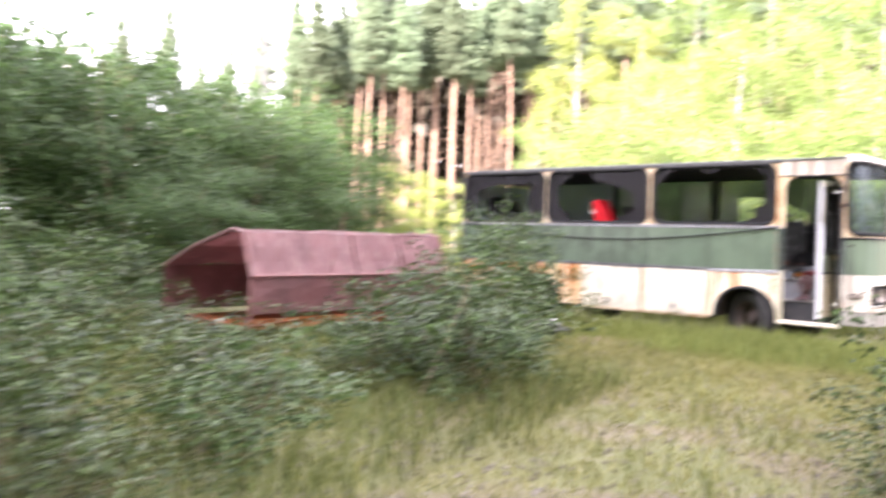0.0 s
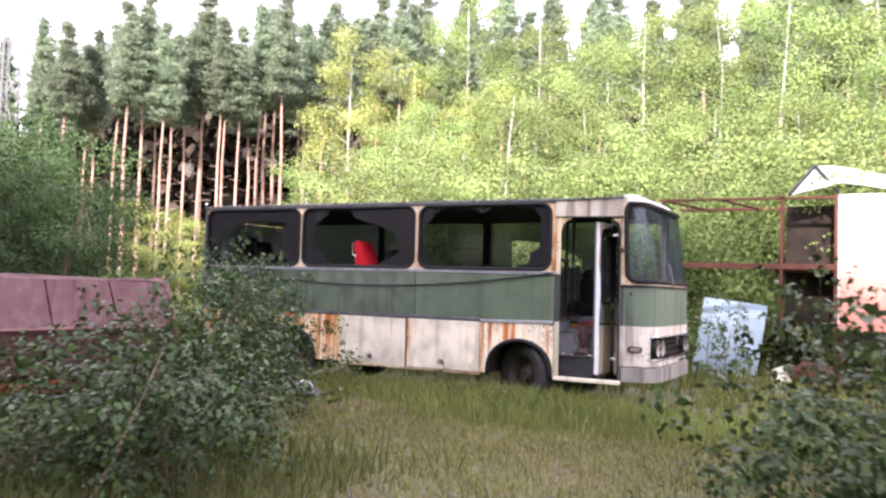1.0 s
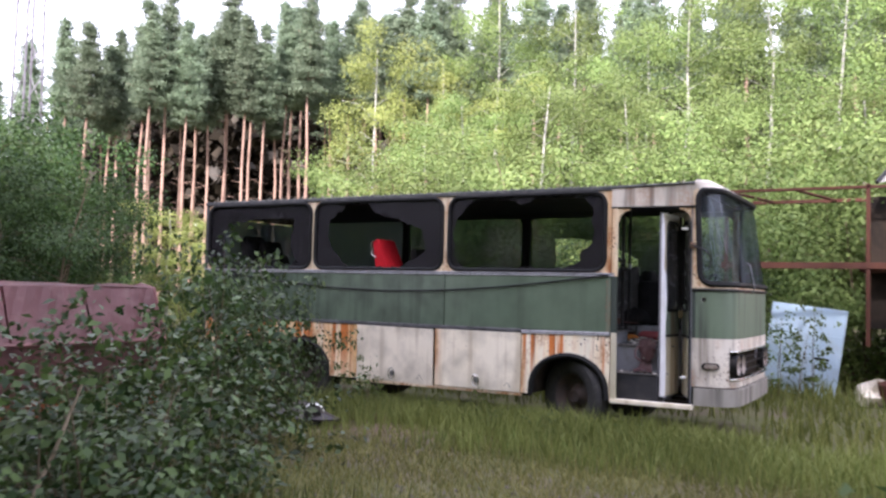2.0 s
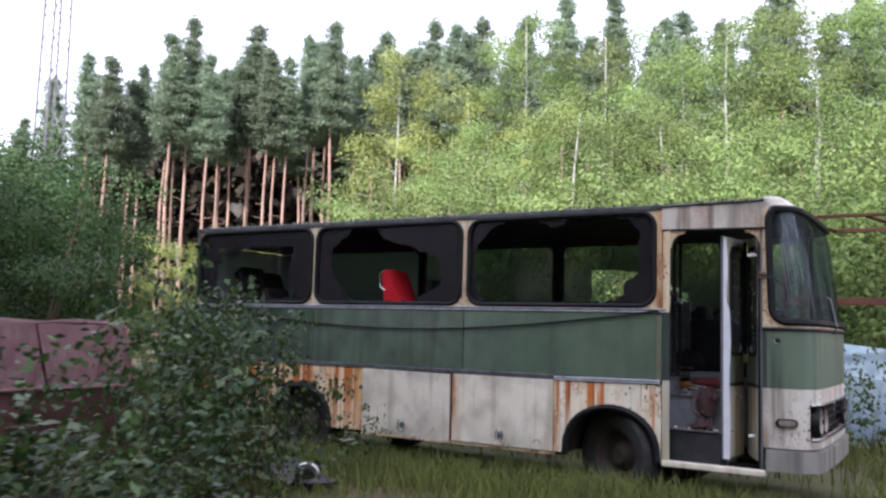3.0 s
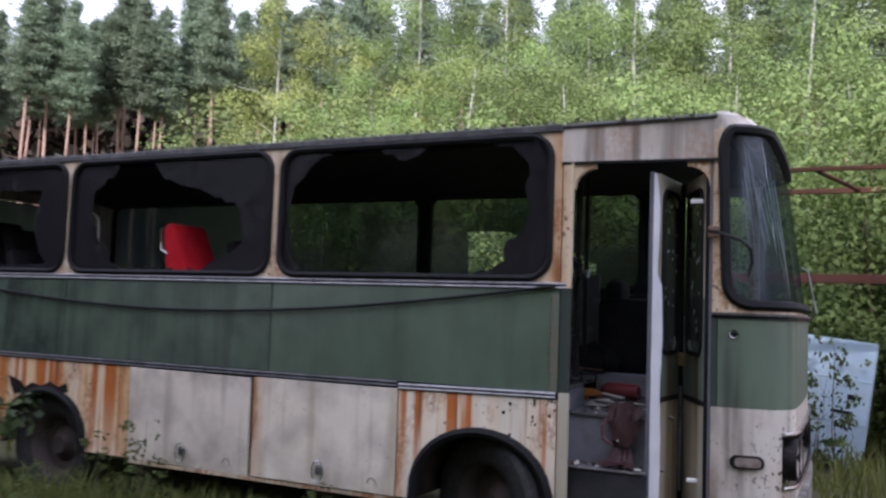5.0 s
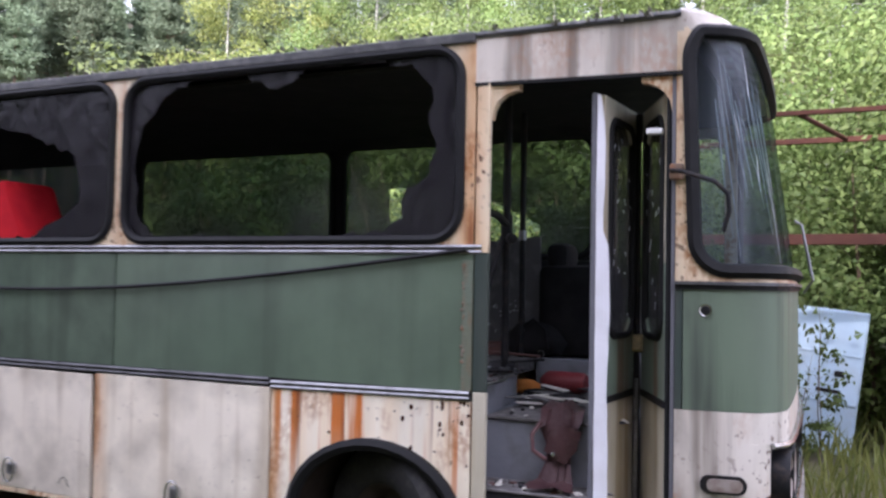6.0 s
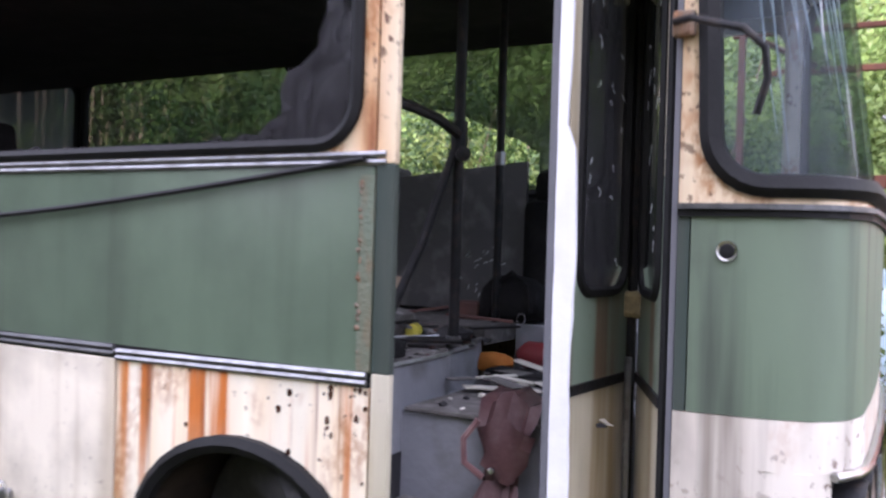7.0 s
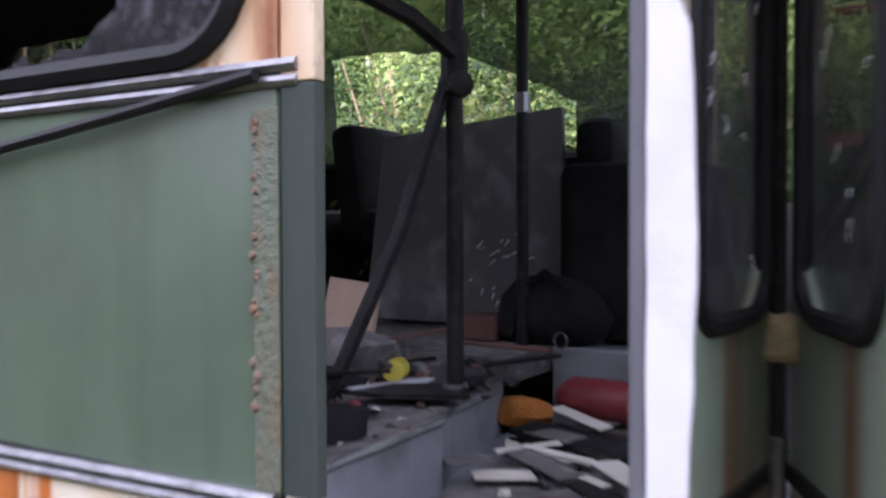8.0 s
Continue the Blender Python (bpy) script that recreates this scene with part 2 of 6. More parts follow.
RUST_DARK = surf("black_rust", (0.035, 0.014, 0.009), (0.08, 0.028, 0.014), 30, 0.9, bump=0.8)
RUST_FRAME = surf("rusty_steel_frame", (0.10, 0.042, 0.028), (0.07, 0.032, 0.025), 5, 0.85)
WHITE_SHEET = surf("weathered_white_sheet", (0.64, 0.63, 0.63), (0.55, 0.54, 0.54), 1.2, 0.5, stain=(0.45, 0.40, 0.36), stain_amount=0.35)
RED_SHEET = surf("faded_orange_red_paint", (0.58, 0.20, 0.16), (0.52, 0.22, 0.18), 1.2, 0.5, stain=(0.6, 0.35, 0.3), stain_amount=0.3)
BLUE_SHEET = surf("pale_blue_sheet", (0.42, 0.57, 0.71), (0.50, 0.63, 0.74), 1.5, 0.45, stain=(0.35, 0.40, 0.42), stain_amount=0.4)
TARP = surf("dark_plastic_sheet", (0.014, 0.011, 0.013), (0.035, 0.027, 0.030), 5, 0.5, bump=0.5)
WHITE_PLASTIC = surf("white_plastic", (0.75, 0.75, 0.73), (0.62, 0.62, 0.60), 5, 0.5)
BROWN_RUBBISH = surf("brown_rubbish", (0.12, 0.05, 0.04), (0.07, 0.035, 0.03), 7, 0.8)
BARK_PINE = surf("pine_bark", (0.29, 0.195, 0.15), (0.20, 0.13, 0.10), 2.5, 0.9, stretch=(1, 1, 0.3), stain=(0.10, 0.07, 0.06), stain_amount=0.6, bump=0.6)
BARK_BIRCH = surf("birch_bark", (0.36, 0.35, 0.31), (0.22, 0.22, 0.19), 3, 0.8, stretch=(1, 1, 2.5), stain=(0.06, 0.055, 0.05), stain_amount=0.9, bump=0.3)
TWIG = surf("brown_twig", (0.10, 0.075, 0.05), (0.16, 0.12, 0.085), 9, 0.85)
DRY_STICK = surf("dry_grey_stick", (0.35, 0.28, 0.21), (0.25, 0.20, 0.15), 12, 0.85)
GALV_BRIGHT = surf("scuffed_bright_metal", (0.50, 0.51, 0.54), (0.32, 0.33, 0.36), 9, 0.35, 0.5, (0.10, 0.09, 0.09), 0.5)
GALV = surf("galvanised_mast", (0.13, 0.125, 0.14), (0.10, 0.095, 0.11), 3, 0.6, 0.2)


for dull in (GREEN_DARK, RUBBER, DARK_STEEL, LINING, BLACK_CLOTH):
    dull.node_tree.nodes["Principled BSDF"].inputs["Specular IOR Level"].default_value = 0.2
CRACK = surf("white_glass_crack", (0.72, 0.74, 0.78), (0.52, 0.54, 0.58), 30, 0.3)


def leafy(name, dark, light, through_light=0.35, rough=0.5):
    m, N, L, P = nodes_of(name)
    geo, ramp, info = N.new("ShaderNodeNewGeometry"), N.new("ShaderNodeMapRange"), N.new("ShaderNodeObjectInfo")
    L.new(geo.outputs["Random Per Island"], ramp.inputs[0])
    col = mixed(N, L, ramp.outputs[0], dark, light)
    patch = noise_fac(N, L, 0.45, 0.35, 0.65, (1, 1, 1), 2)
    hsv = N.new("ShaderNodeHueSaturation")
    vm = N.new("ShaderNodeMapRange")
    vm.inputs[3].default_value, vm.inputs[4].default_value = 0.82, 1.18
    L.new(patch, vm.inputs[0])
    each = N.new("ShaderNodeMapRange")
    each.inputs[3].default_value, each.inputs[4].default_value = 0.78, 1.2
    L.new(info.outputs["Random"], each.inputs[0])
    L.new(times(N, L, vm.outputs[0], each.outputs[0]), hsv.inputs["Value"])
    hm = N.new("ShaderNodeMapRange")
    hm.inputs[3].default_value, hm.inputs[4].default_value = 0.485, 0.51
    L.new(info.outputs["Random"], hm.inputs[0])
    L.new(hm.outputs[0], hsv.inputs["Hue"])
    L.new(col, hsv.inputs["Color"])
    L.new(hsv.outputs[0], P.inputs["Base Color"])
    P.inputs["Roughness"].default_value, P.inputs["Specular IOR Level"].default_value = rough, 0.22
    tr, mx = N.new("ShaderNodeBsdfTranslucent"), N.new("ShaderNodeMixShader")
    L.new(hsv.outputs[0], tr.inputs["Color"])
    mx.inputs[0].default_value = through_light
    L.new(P.outputs[0], mx.inputs[1])
    L.new(tr.outputs[0], mx.inputs[2])
    L.new(mx.outputs[0], N["Material Output"].inputs[0])
    return m


LEAF_BIRCH = leafy("birch_leaf", (0.098, 0.153, 0.040), (0.198, 0.258, 0.083), 0.40)
LEAF_YELLOW = leafy("yellowish_birch_leaf", (0.13, 0.175, 0.04), (0.30, 0.325, 0.10), 0.42)
LEAF_DARK = leafy("willow_leaf", (0.018, 0.042, 0.012), (0.062, 0.105, 0.030))
LEAF_BUSH = leafy("aspen_leaf", (0.010, 0.026, 0.007), (0.066, 0.104, 0.028), 0.22, 0.42)
LEAF_YELLOWING = leafy("yellowing_leaf", (0.10, 0.085, 0.015), (0.24, 0.19, 0.04), 0.35)
GRASS_DIM = leafy("rank_grass", (0.05, 0.07, 0.018), (0.12, 0.14, 0.04), 0.3, 0.6)
LEAF_WEED = leafy("weed_leaf", (0.06, 0.09, 0.025), (0.13, 0.17, 0.05), 0.35)
NEEDLE = leafy("pine_needle", (0.115, 0.16, 0.100), (0.205, 0.258, 0.165), 0.45)
GRASS = leafy("meadow_grass", (0.095, 0.11, 0.03), (0.24, 0.225, 0.075), 0.3, 0.7)
GRASS_GREEN = leafy("fresh_grass", (0.10, 0.13, 0.03), (0.22, 0.24, 0.07), 0.3, 0.6)


def glassy(name, tint, clear, rough, haze_col, haze_scale=3.0, lo=0.35, hi=0.75, stretch=(1, 1, 0.6), relief=0.0, shine=0.5):
    """Old glass: transparent and glossy, partly covered by a grey film of dirt and cracks."""
    m, N, L, P = nodes_of(name)
    tr, mx = N.new("ShaderNodeBsdfTransparent"), N.new("ShaderNodeMixShader")
    tr.inputs[0].default_value = (*tint, 1)
    P.inputs["Specular IOR Level"].default_value = shine
    P.inputs["Base Color"].default_value = (*haze_col, 1)
    P.inputs["Roughness"].default_value = rough
    if relief:
        bumped(N, L, P, noise_fac(N, L, 16, 0.3, 0.7, (1, 1, 0.5), 4, 6.6), relief, 0.03)
    f = noise_fac(N, L, haze_scale, lo, hi, stretch, 6)
    r = N.new("ShaderNodeMapRange")
    r.inputs[3].default_value, r.inputs[4].default_value = clear, clear * 0.55
    L.new(f, r.inputs[0])
    L.new(r.outputs[0], mx.inputs[0])
    L.new(P.outputs[0], mx.inputs[1])
    L.new(tr.outputs[0], mx.inputs[2])
    L.new(mx.outputs[0], N["Material Output"].inputs[0])
    return m


GLASS_BROKEN = glassy("crazed_tinted_glass", (0.30, 0.29, 0.31), 0.38, 0.24, (0.022, 0.020, 0.024), relief=0.25, shine=0.24)
GLASS_FAR = glassy("hazy_side_glass", (0.55, 0.60, 0.56), 0.62, 0.25, (0.10, 0.11, 0.11))
GLASS_DUSTY = glassy("dusty_pale_side_glass", (0.6, 0.66, 0.66), 0.30, 0.3, (0.26, 0.30, 0.31), 1.6)
# upright haze streaks put pale reflections into the windscreen's colour as well as dirt
GLASS_FRONT = glassy("cracked_windscreen_glass", (0.46, 0.53, 0.54), 0.90, 0.08, (0.17, 0.20, 0.24), 3.0, 0.48, 0.72, (2.6, 2.6, 0.10))
GLASS_DOOR = glassy("dirty_door_glass", (0.55, 0.55, 0.52), 0.62, 0.12, (0.07, 0.07, 0.075), 5.0, relief=0.8)


def ground_material():
    m, N, L, P = nodes_of("mossy_gravel_ground")
    col = mixed(N, L, noise_fac(N, L, 0.5, 0.35, 0.65), (0.095, 0.092, 0.030), (0.075, 0.082, 0.026))
    col = mixed(N, L, noise_fac(N, L, 1.1, 0.5, 0.62, (1, 1, 1), 6, 4.4), col, (0.105, 0.084, 0.052))
    col = mixed(N, L, noise_fac(N, L, 9, 0.55, 0.75, (1, 1, 1), 6, 8.1), col, (0.14, 0.125, 0.085))
    L.new(col, P.inputs["Base Color"])
    P.inputs["Roughness"].default_value = 0.95
    bumped(N, L, P, noise_fac(N, L, 30, 0.2, 0.8), 0.7, 0.03)
    return m


GROUND = ground_material()
STONE = leafy("grey_brown_stone", (0.06, 0.052, 0.04), (0.22, 0.20, 0.165), 0.0, 0.9)


# ---- mesh helpers ----
def mesh_of(name, verts, faces, material, smooth=False):
    me = bpy.data.meshes.new(name)
    me.from_pydata([tuple(v) for v in verts], [], [tuple(f) for f in faces])
    me.materials.append(material)
    if smooth:
        me.polygons.foreach_set("use_smooth", [True] * len(me.polygons))
        me.set_sharp_from_angle(angle=radians(38))
    me.update()
    return me


def thing(name, at, label, category, group=""):
    ob = new(name)
    ob.location = at
    ob.empty_display_size = 0.2
    return tagged(ob, label, category, group)


def attach(ob, parent):
    ob.parent = parent
    if parent.data is None:
        ob.matrix_parent_inverse = Matrix.Translation(-Vector(parent.location))
    return ob


def part(name, bm, material, parent, label="", smooth=False):
    """Links a bmesh, or a pair of verts and faces, as one mesh object under a thing or part."""
    if isinstance(bm, tuple):
        me = mesh_of(name, bm[0], bm[1], material, smooth)
    else:
        me = bpy.data.meshes.new(name)
        bmesh.ops.recalc_face_normals(bm, faces=bm.faces[:])
        bm.to_mesh(me)
        bm.free()
        me.materials.append(material)
        if smooth:
            me.polygons.foreach_set("use_smooth", [True] * len(me.polygons))
            me.set_sharp_from_angle(angle=radians(38))
    ob = new(name, me)
    if label:
        tagged(ob, label)
    return attach(ob, parent) if parent else ob


def box(x0, y0, z0, x1, y1, z1, bevel=0.006, m=None, bm=None):
    bm = bm or bmesh.new()
    got = bmesh.ops.create_cube(bm, size=1.0, matrix=Matrix.Translation(((x0 + x1) / 2, (y0 + y1) / 2, (z0 + z1) / 2)) @ Matrix.Diagonal((abs(x1 - x0), abs(y1 - y0), abs(z1 - z0), 1)))["verts"]
    if bevel:
        edges = list({e for v in got for e in v.link_edges})
        got = bmesh.ops.bevel(bm, geom=edges, offset=bevel, segments=2, affect="EDGES", profile=0.5)["verts"]
    if m:
        bmesh.ops.transform(bm, matrix=m, verts=bm.verts[:])
    return bm


def tube(points, radius, sides=8, closed=False, bm=None):
    """A round rod along points; radius is one number or one for each point."""
    bm = bm or bmesh.new()
    pts = [Vector(p) for p in points]
    n = len(pts)
    rad = radius if isinstance(radius, (list, tuple)) else [radius] * n
    rings, up = [], None
    for i, p in enumerate(pts):
        a = pts[(i - 1) % n] if closed or i else p
        b = pts[(i + 1) % n] if closed or i < n - 1 else p
        d = (b - a).normalized()
        if up is None:
            up = Vector((0, 0, 1)) if abs(d.z) < 0.9 else Vector((1, 0, 0))
        side = d.cross(up).normalized()
        up = side.cross(d).normalized()
        rings.append([bm.verts.new(p + (side * math.cos(k) + up * math.sin(k)) * rad[i]) for k in (2 * math.pi * j / sides for j in range(sides))])
    for i in range(n if closed else n - 1):
        r, s = rings[i], rings[(i + 1) % n]
        for j in range(sides):
            bm.faces.new((r[j], r[(j + 1) % sides], s[(j + 1) % sides], s[j]))
    if not closed:
        bm.faces.new(rings[0])
        bm.faces.new(rings[-1][::-1])
    return bm


def lathe(profile, centre, turn=0.0, sides=28):
    """A ring of profile points (radius, along the axle) round the y axis; closed where the profile ends at radius 0."""
    bm, rings = bmesh.new(), []
    for r, y in profile:
        rings.append([bm.verts.new((r * math.cos(a), y, r * math.sin(a))) for a in (2 * math.pi * j / sides for j in range(sides))])
    for r, s in zip(rings, rings[1:]):
        for j in range(sides):
            bm.faces.new((r[j], r[(j + 1) % sides], s[(j + 1) % sides], s[j]))
    bmesh.ops.remove_doubles(bm, verts=bm.verts[:], dist=1e-5)
    bmesh.ops.transform(bm, matrix=pose(*centre, 0, 0, turn), verts=bm.verts[:])
    return bm


def rrect(x0, z0, x1, z1, r, n=7):
    out = []
    for cx, cz, a in ((x1 - r, z1 - r, 0), (x0 + r, z1 - r, 90), (x0 + r, z0 + r, 180), (x1 - r, z0 + r, 270)):
        out += [(cx + r * math.cos(radians(a + 90 * k / n)), cz + r * math.sin(radians(a + 90 * k / n))) for k in range(n + 1)]
    return out


def finely(loop, step):
    out = []
    for (x0, z0), (x1, z1) in zip(loop, loop[1:] + loop[:1]):
        k = max(1, int(math.hypot(x1 - x0, z1 - z0) / step))
        out += [(x0 + (x1 - x0) * i / k, z0 + (z1 - z0) * i / k) for i in range(k)]
    return out


def plate(loops, place):
    """A sheet with holes: the first loop is its outline, the others are holes, all in (u, z); place(u, z, side) gives the point, side 0 outer and 1 inner."""
    bm = bmesh.new()
    edges, flat = [], []
    for loop in loops:
        vs = [bm.verts.new((u, 0, z)) for u, z in loop]
        flat += loop
        edges += [bm.edges.new((a, b)) for a, b in zip(vs, vs[1:] + vs[:1])]
    bm.verts.index_update()
    rims = [(e.verts[0].index, e.verts[1].index) for e in edges]
    bmesh.ops.triangle_fill(bm, use_beauty=True, edges=edges)
    tris = [[v.index for v in f.verts] for f in bm.faces]
    bm.free()
    n = len(flat)
    verts = [place(u, z, 0) for u, z in flat] + [place(u, z, 1) for u, z in flat]
    faces = tris + [[i + n for i in reversed(t)] for t in tris] + [(a, b, b + n, a + n) for a, b in rims]
    out = bmesh.new()
    vs = [out.verts.new(v) for v in verts]
    for f in faces:
        try:
            out.faces.new([vs[i] for i in f])
        except ValueError:
            pass
    return out


def wall_at(y0, y1):
    return lambda u, z, side: (u, y1 if side else y0, z)


def jagged(points, seed, amount=0.018, step=0.05):
    rnd = random.Random(seed)
    return [(u + rnd.uniform(-amount, amount), z + rnd.uniform(-amount, amount)) for u, z in finely(points, step)]


# ---- ground ----
def ground_height(x, y):
    d = math.hypot(x + 5, y - 10)
    return 0.05 * noise.noise(Vector((x * 0.35, y * 0.35, 0.3))) + (0.35 * noise.noise(Vector((x * 0.05, y * 0.05, 2.0))) * min(1, max(0, d - 14) / 20))


def make_ground():
    xs = [-600, -300, -150, -90, -60, -45] + [-36 + 0.6 * i for i in range(78)] + [14, 22, 35, 60, 120, 300, 600]
    ys = [-400, -200, -100, -50, -25] + [-12 + 0.6 * i for i in range(72)] + [34, 42, 55, 80, 130, 250, 600]
    verts = [(x, y, ground_height(x, y)) for y in ys for x in xs]
    w = len(xs)
    faces = [(j * w + i, j * w + i + 1, (j + 1) * w + i + 1, (j + 1) * w + i) for j in range(len(ys) - 1) for i in range(w - 1)]
    ob = new("ground", mesh_of("ground", verts, faces, GROUND, True))
    return tagged(ob, "mossy gravelly ground with dry grass", "ground", kind="structure")


make_ground()

# ---- the coach ----
SIDE, FAR, MID = 12.95, 15.35, 14.15
REAR, DOOR_L, DOOR_R = -11.62, -5.16, -4.355
coach = thing("derelict_coach", (-7.8, MID, 0), "derelict green and cream coach with broken windows standing in grass", "bus")

NOSE = 0.085
FRONT_HALF = [(-4.335, 13.03), (-4.22, 13.035), (-4.10, 13.052), (-4.00, 13.085), (-3.935, 13.145), (-3.90, 13.25), (-3.897, 13.5), (-3.902, 13.9), (-3.91, 14.15)]
# the blunt front is slightly askew: its far half falls back
FRONT_PTS = [Vector(p) for p in FRONT_HALF] + [Vector((x - 0.07 * (MID - y) / 1.1, 2 * MID - y)) for x, y in FRONT_HALF[-2::-1]]
FRONT_LEN = [0.0]
for a, b in zip(FRONT_PTS, FRONT_PTS[1:]):
    FRONT_LEN.append(FRONT_LEN[-1] + (b - a).length)
FRONT_S = FRONT_LEN[-1]


def front_xy(s):
    """The plan of the nose: s metres along it from the door post."""
    s = min(max(s, 0.0), FRONT_S)
    i = max(k for k in range(len(FRONT_LEN) - 1) if FRONT_LEN[k] <= s)
    f = (s - FRONT_LEN[i]) / (FRONT_LEN[i + 1] - FRONT_LEN[i])
    p = FRONT_PTS[i].lerp(FRONT_PTS[i + 1], f)
    d = (FRONT_PTS[i + 1] - FRONT_PTS[i]).normalized()
    return p, Vector((d.y, -d.x))


def front_at(out=0.0, thick=0.04):
    def place(s, z, side):
        p, n = front_xy(s)
        q = p + n * (out - thick * side)
        lean = (0.13 * max(0.0, z - 1.70) + 1.6 * max(0.0, z - 2.76) ** 1.3) * min(1.0, max(0.0, (p.x + 4.33) / 0.3))
        return (q.x - lean, q.y, z)
    return place


def strip(s0, s1, z0, z1, out=0.0, thick=0.04):
    n = max(2, int((s1 - s0) / 0.06))
    top = [(s0 + (s1 - s0) * i / n, z1) for i in range(n + 1)]
    low = [(s0 + (s1 - s0) * i / n, z0) for i in range(n + 1)]
    place = front_at(out, thick)
    verts = [place(u, z, k) for k in (0, 1) for row in (top, low) for u, z in row]
    m = n + 1
    faces = []
    for i in range(n):
        faces += [(i, i + 1, m + i + 1, m + i), (2 * m + i + 1, 2 * m + i, 3 * m + i, 3 * m + i + 1), (i, 2 * m + i, 2 * m + i + 1, i + 1), (m + i + 1, 3 * m + i + 1, 3 * m + i, m + i)]
    faces += [(0, m, 3 * m, 2 * m), (n, 2 * m + n, 3 * m + n, m + n)]
    return (verts, faces)


WINDOWS = [(-11.555, -9.595), (-9.525, -7.465), (-7.375, -5.30)]
W_LOW, W_TOP = 1.892, 2.80


def make_window_band(y0, y1, name, mat, label):
    outer = finely([(REAR, 1.872), (-5.235, 1.872), (-5.235, 2.835), (REAR, 2.835)], 0.3)
    holes = [rrect(a, W_LOW, b, W_TOP, 0.15) for a, b in WINDOWS]
    part(name, plate([outer] + holes, wall_at(y0, y1)), mat, coach, label)


make_window_band(SIDE, SIDE + 0.05, "window_band", CREAM_POST, "cream window pillars with rusty edges")

# black rubber seals and what is left of the panes
HOLE_3 = [(-7.16, 1.925), (-7.27, 2.02), (-7.33, 2.30), (-7.28, 2.54), (-7.12, 2.68), (-6.93, 2.775), (-6.58, 2.77), (-6.43, 2.69), (-6.32, 2.70), (-6.14, 2.78), (-5.86, 2.78), (-5.57, 2.75), (-5.46, 2.61), (-5.49, 2.46), (-5.44, 2.31), (-5.49, 2.21), (-5.59, 2.14), (-5.62, 2.02), (-5.72, 1.945), (-5.95, 1.92)]
HOLE_2 = [(-9.0, 1.925), (-9.06, 2.0), (-9.22, 2.15), (-9.31, 2.28), (-9.29, 2.56), (-9.06, 2.70), (-9.02, 2.775), (-8.67, 2.775), (-8.54, 2.63), (-8.23, 2.56), (-8.01, 2.48), (-7.80, 2.41), (-7.72, 2.19), (-7.78, 2.07), (-7.95, 2.0), (-8.07, 1.925)]
HOLE_1 = [(-11.24, 1.94), (-11.25, 2.38), (-11.15, 2.52), (-10.71, 2.59), (-10.1, 2.59), (-9.92, 2.58), (-9.96, 2.43), (-10.0, 2.21), (-9.91, 2.05), (-9.82, 1.95)]
for (a, b), hole, seed in zip(WINDOWS, (HOLE_1, HOLE_2, HOLE_3), (1, 2, 3)):
    ring = rrect(a + 0.004, W_LOW + 0.004, b - 0.004, W_TOP - 0.004, 0.146)
    seal = part("window_seal", tube([(x, SIDE - 0.004, z) for x, z in ring], 0.024, 6, True), RUBBER, coach, "black rubber window seal", True)
    pane = part("window_pane", plate([rrect(a + 0.014, W_LOW + 0.014, b - 0.014, W_TOP - 0.014, 0.136), jagged(hole, seed)], wall_at(SIDE + 0.012, SIDE + 0.018)), GLASS_BROKEN, seal, "shattered dark tinted glass with a large hole")
    pane.visible_shadow = False

# green waist panels, butted at upright seams
for a, b in ((REAR, -9.545), (-9.535, -7.425), (-7.415, -5.235)):
    part("waist_panel", box(a, SIDE, 1.195, b, SIDE + 0.04, 1.832, 0.004), GREEN_REAR if b < -9 else GREEN_MID if b < -7 else GREEN, coach, "grimy green side panel, darkened for the trees it reflects" if b < -7.0 else "faded green side panel with dark runs")
part("belt_backing", box(REAR, SIDE + 0.003, 1.83, -5.235, SIDE + 0.045, 1.874, 0), RUBBER, coach)
for z, r in ((1.862, 0.012), (1.838, 0.010)):
    part("belt_moulding", tube([(REAR, SIDE - 0.004, z), (-5.19, SIDE - 0.004, z)], r, 6), ALU, coach, "dull aluminium belt moulding")
part("lower_backing", box(REAR, SIDE + 0.003, 1.153, -5.235, SIDE + 0.045, 1.197, 0), RUBBER, coach)
for z, r in ((1.184, 0.012), (1.161, 0.010)):
    part("lower_moulding", tube([(REAR, SIDE - 0.006, z), (-7.56, SIDE - 0.008, z), (-6.345, SIDE - 0.010, z + 0.004)], r, 6), DULL_TRIM, coach, "dull dark-stained lower moulding")
    part("lower_moulding", tube([(-6.335, SIDE - 0.006, z - 0.010), (-5.24, SIDE - 0.006, z + 0.006)], r, 6), ALU, coach, "dull aluminium lower moulding")


def arch_outline(x0, x1, cx, half, top, z0=0.44, z1=1.153):
    """A skirt panel with a wheel arch cut from its lower edge."""
    arc = []
    for k in range(17):
        a = math.pi * k / 16
        arc.append((cx - half * math.cos(a) * (0.92 + 0.08 * abs(math.cos(a))), z0 + (top - z0) * math.sin(a) ** 0.75))
    return [(x0, z0)] + arc + [(x1, z0), (x1, z1), (x0, z1)]


part("front_skirt_panel", plate([arch_outline(-6.335, -5.235, -5.735, 0.47, 0.915)], wall_at(SIDE, SIDE + 0.03)), CREAM_RUST, coach, "cream skirt panel with orange rust streaks and a wheel arch")
part("rear_skirt_panel", plate([arch_outline(-10.18, -8.765, -9.69, 0.46, 0.90)], wall_at(SIDE, SIDE + 0.03)), CREAM_RUST_HEAVY, coach, "cream skirt panel with heavy rust streaks and a torn wheel arch")
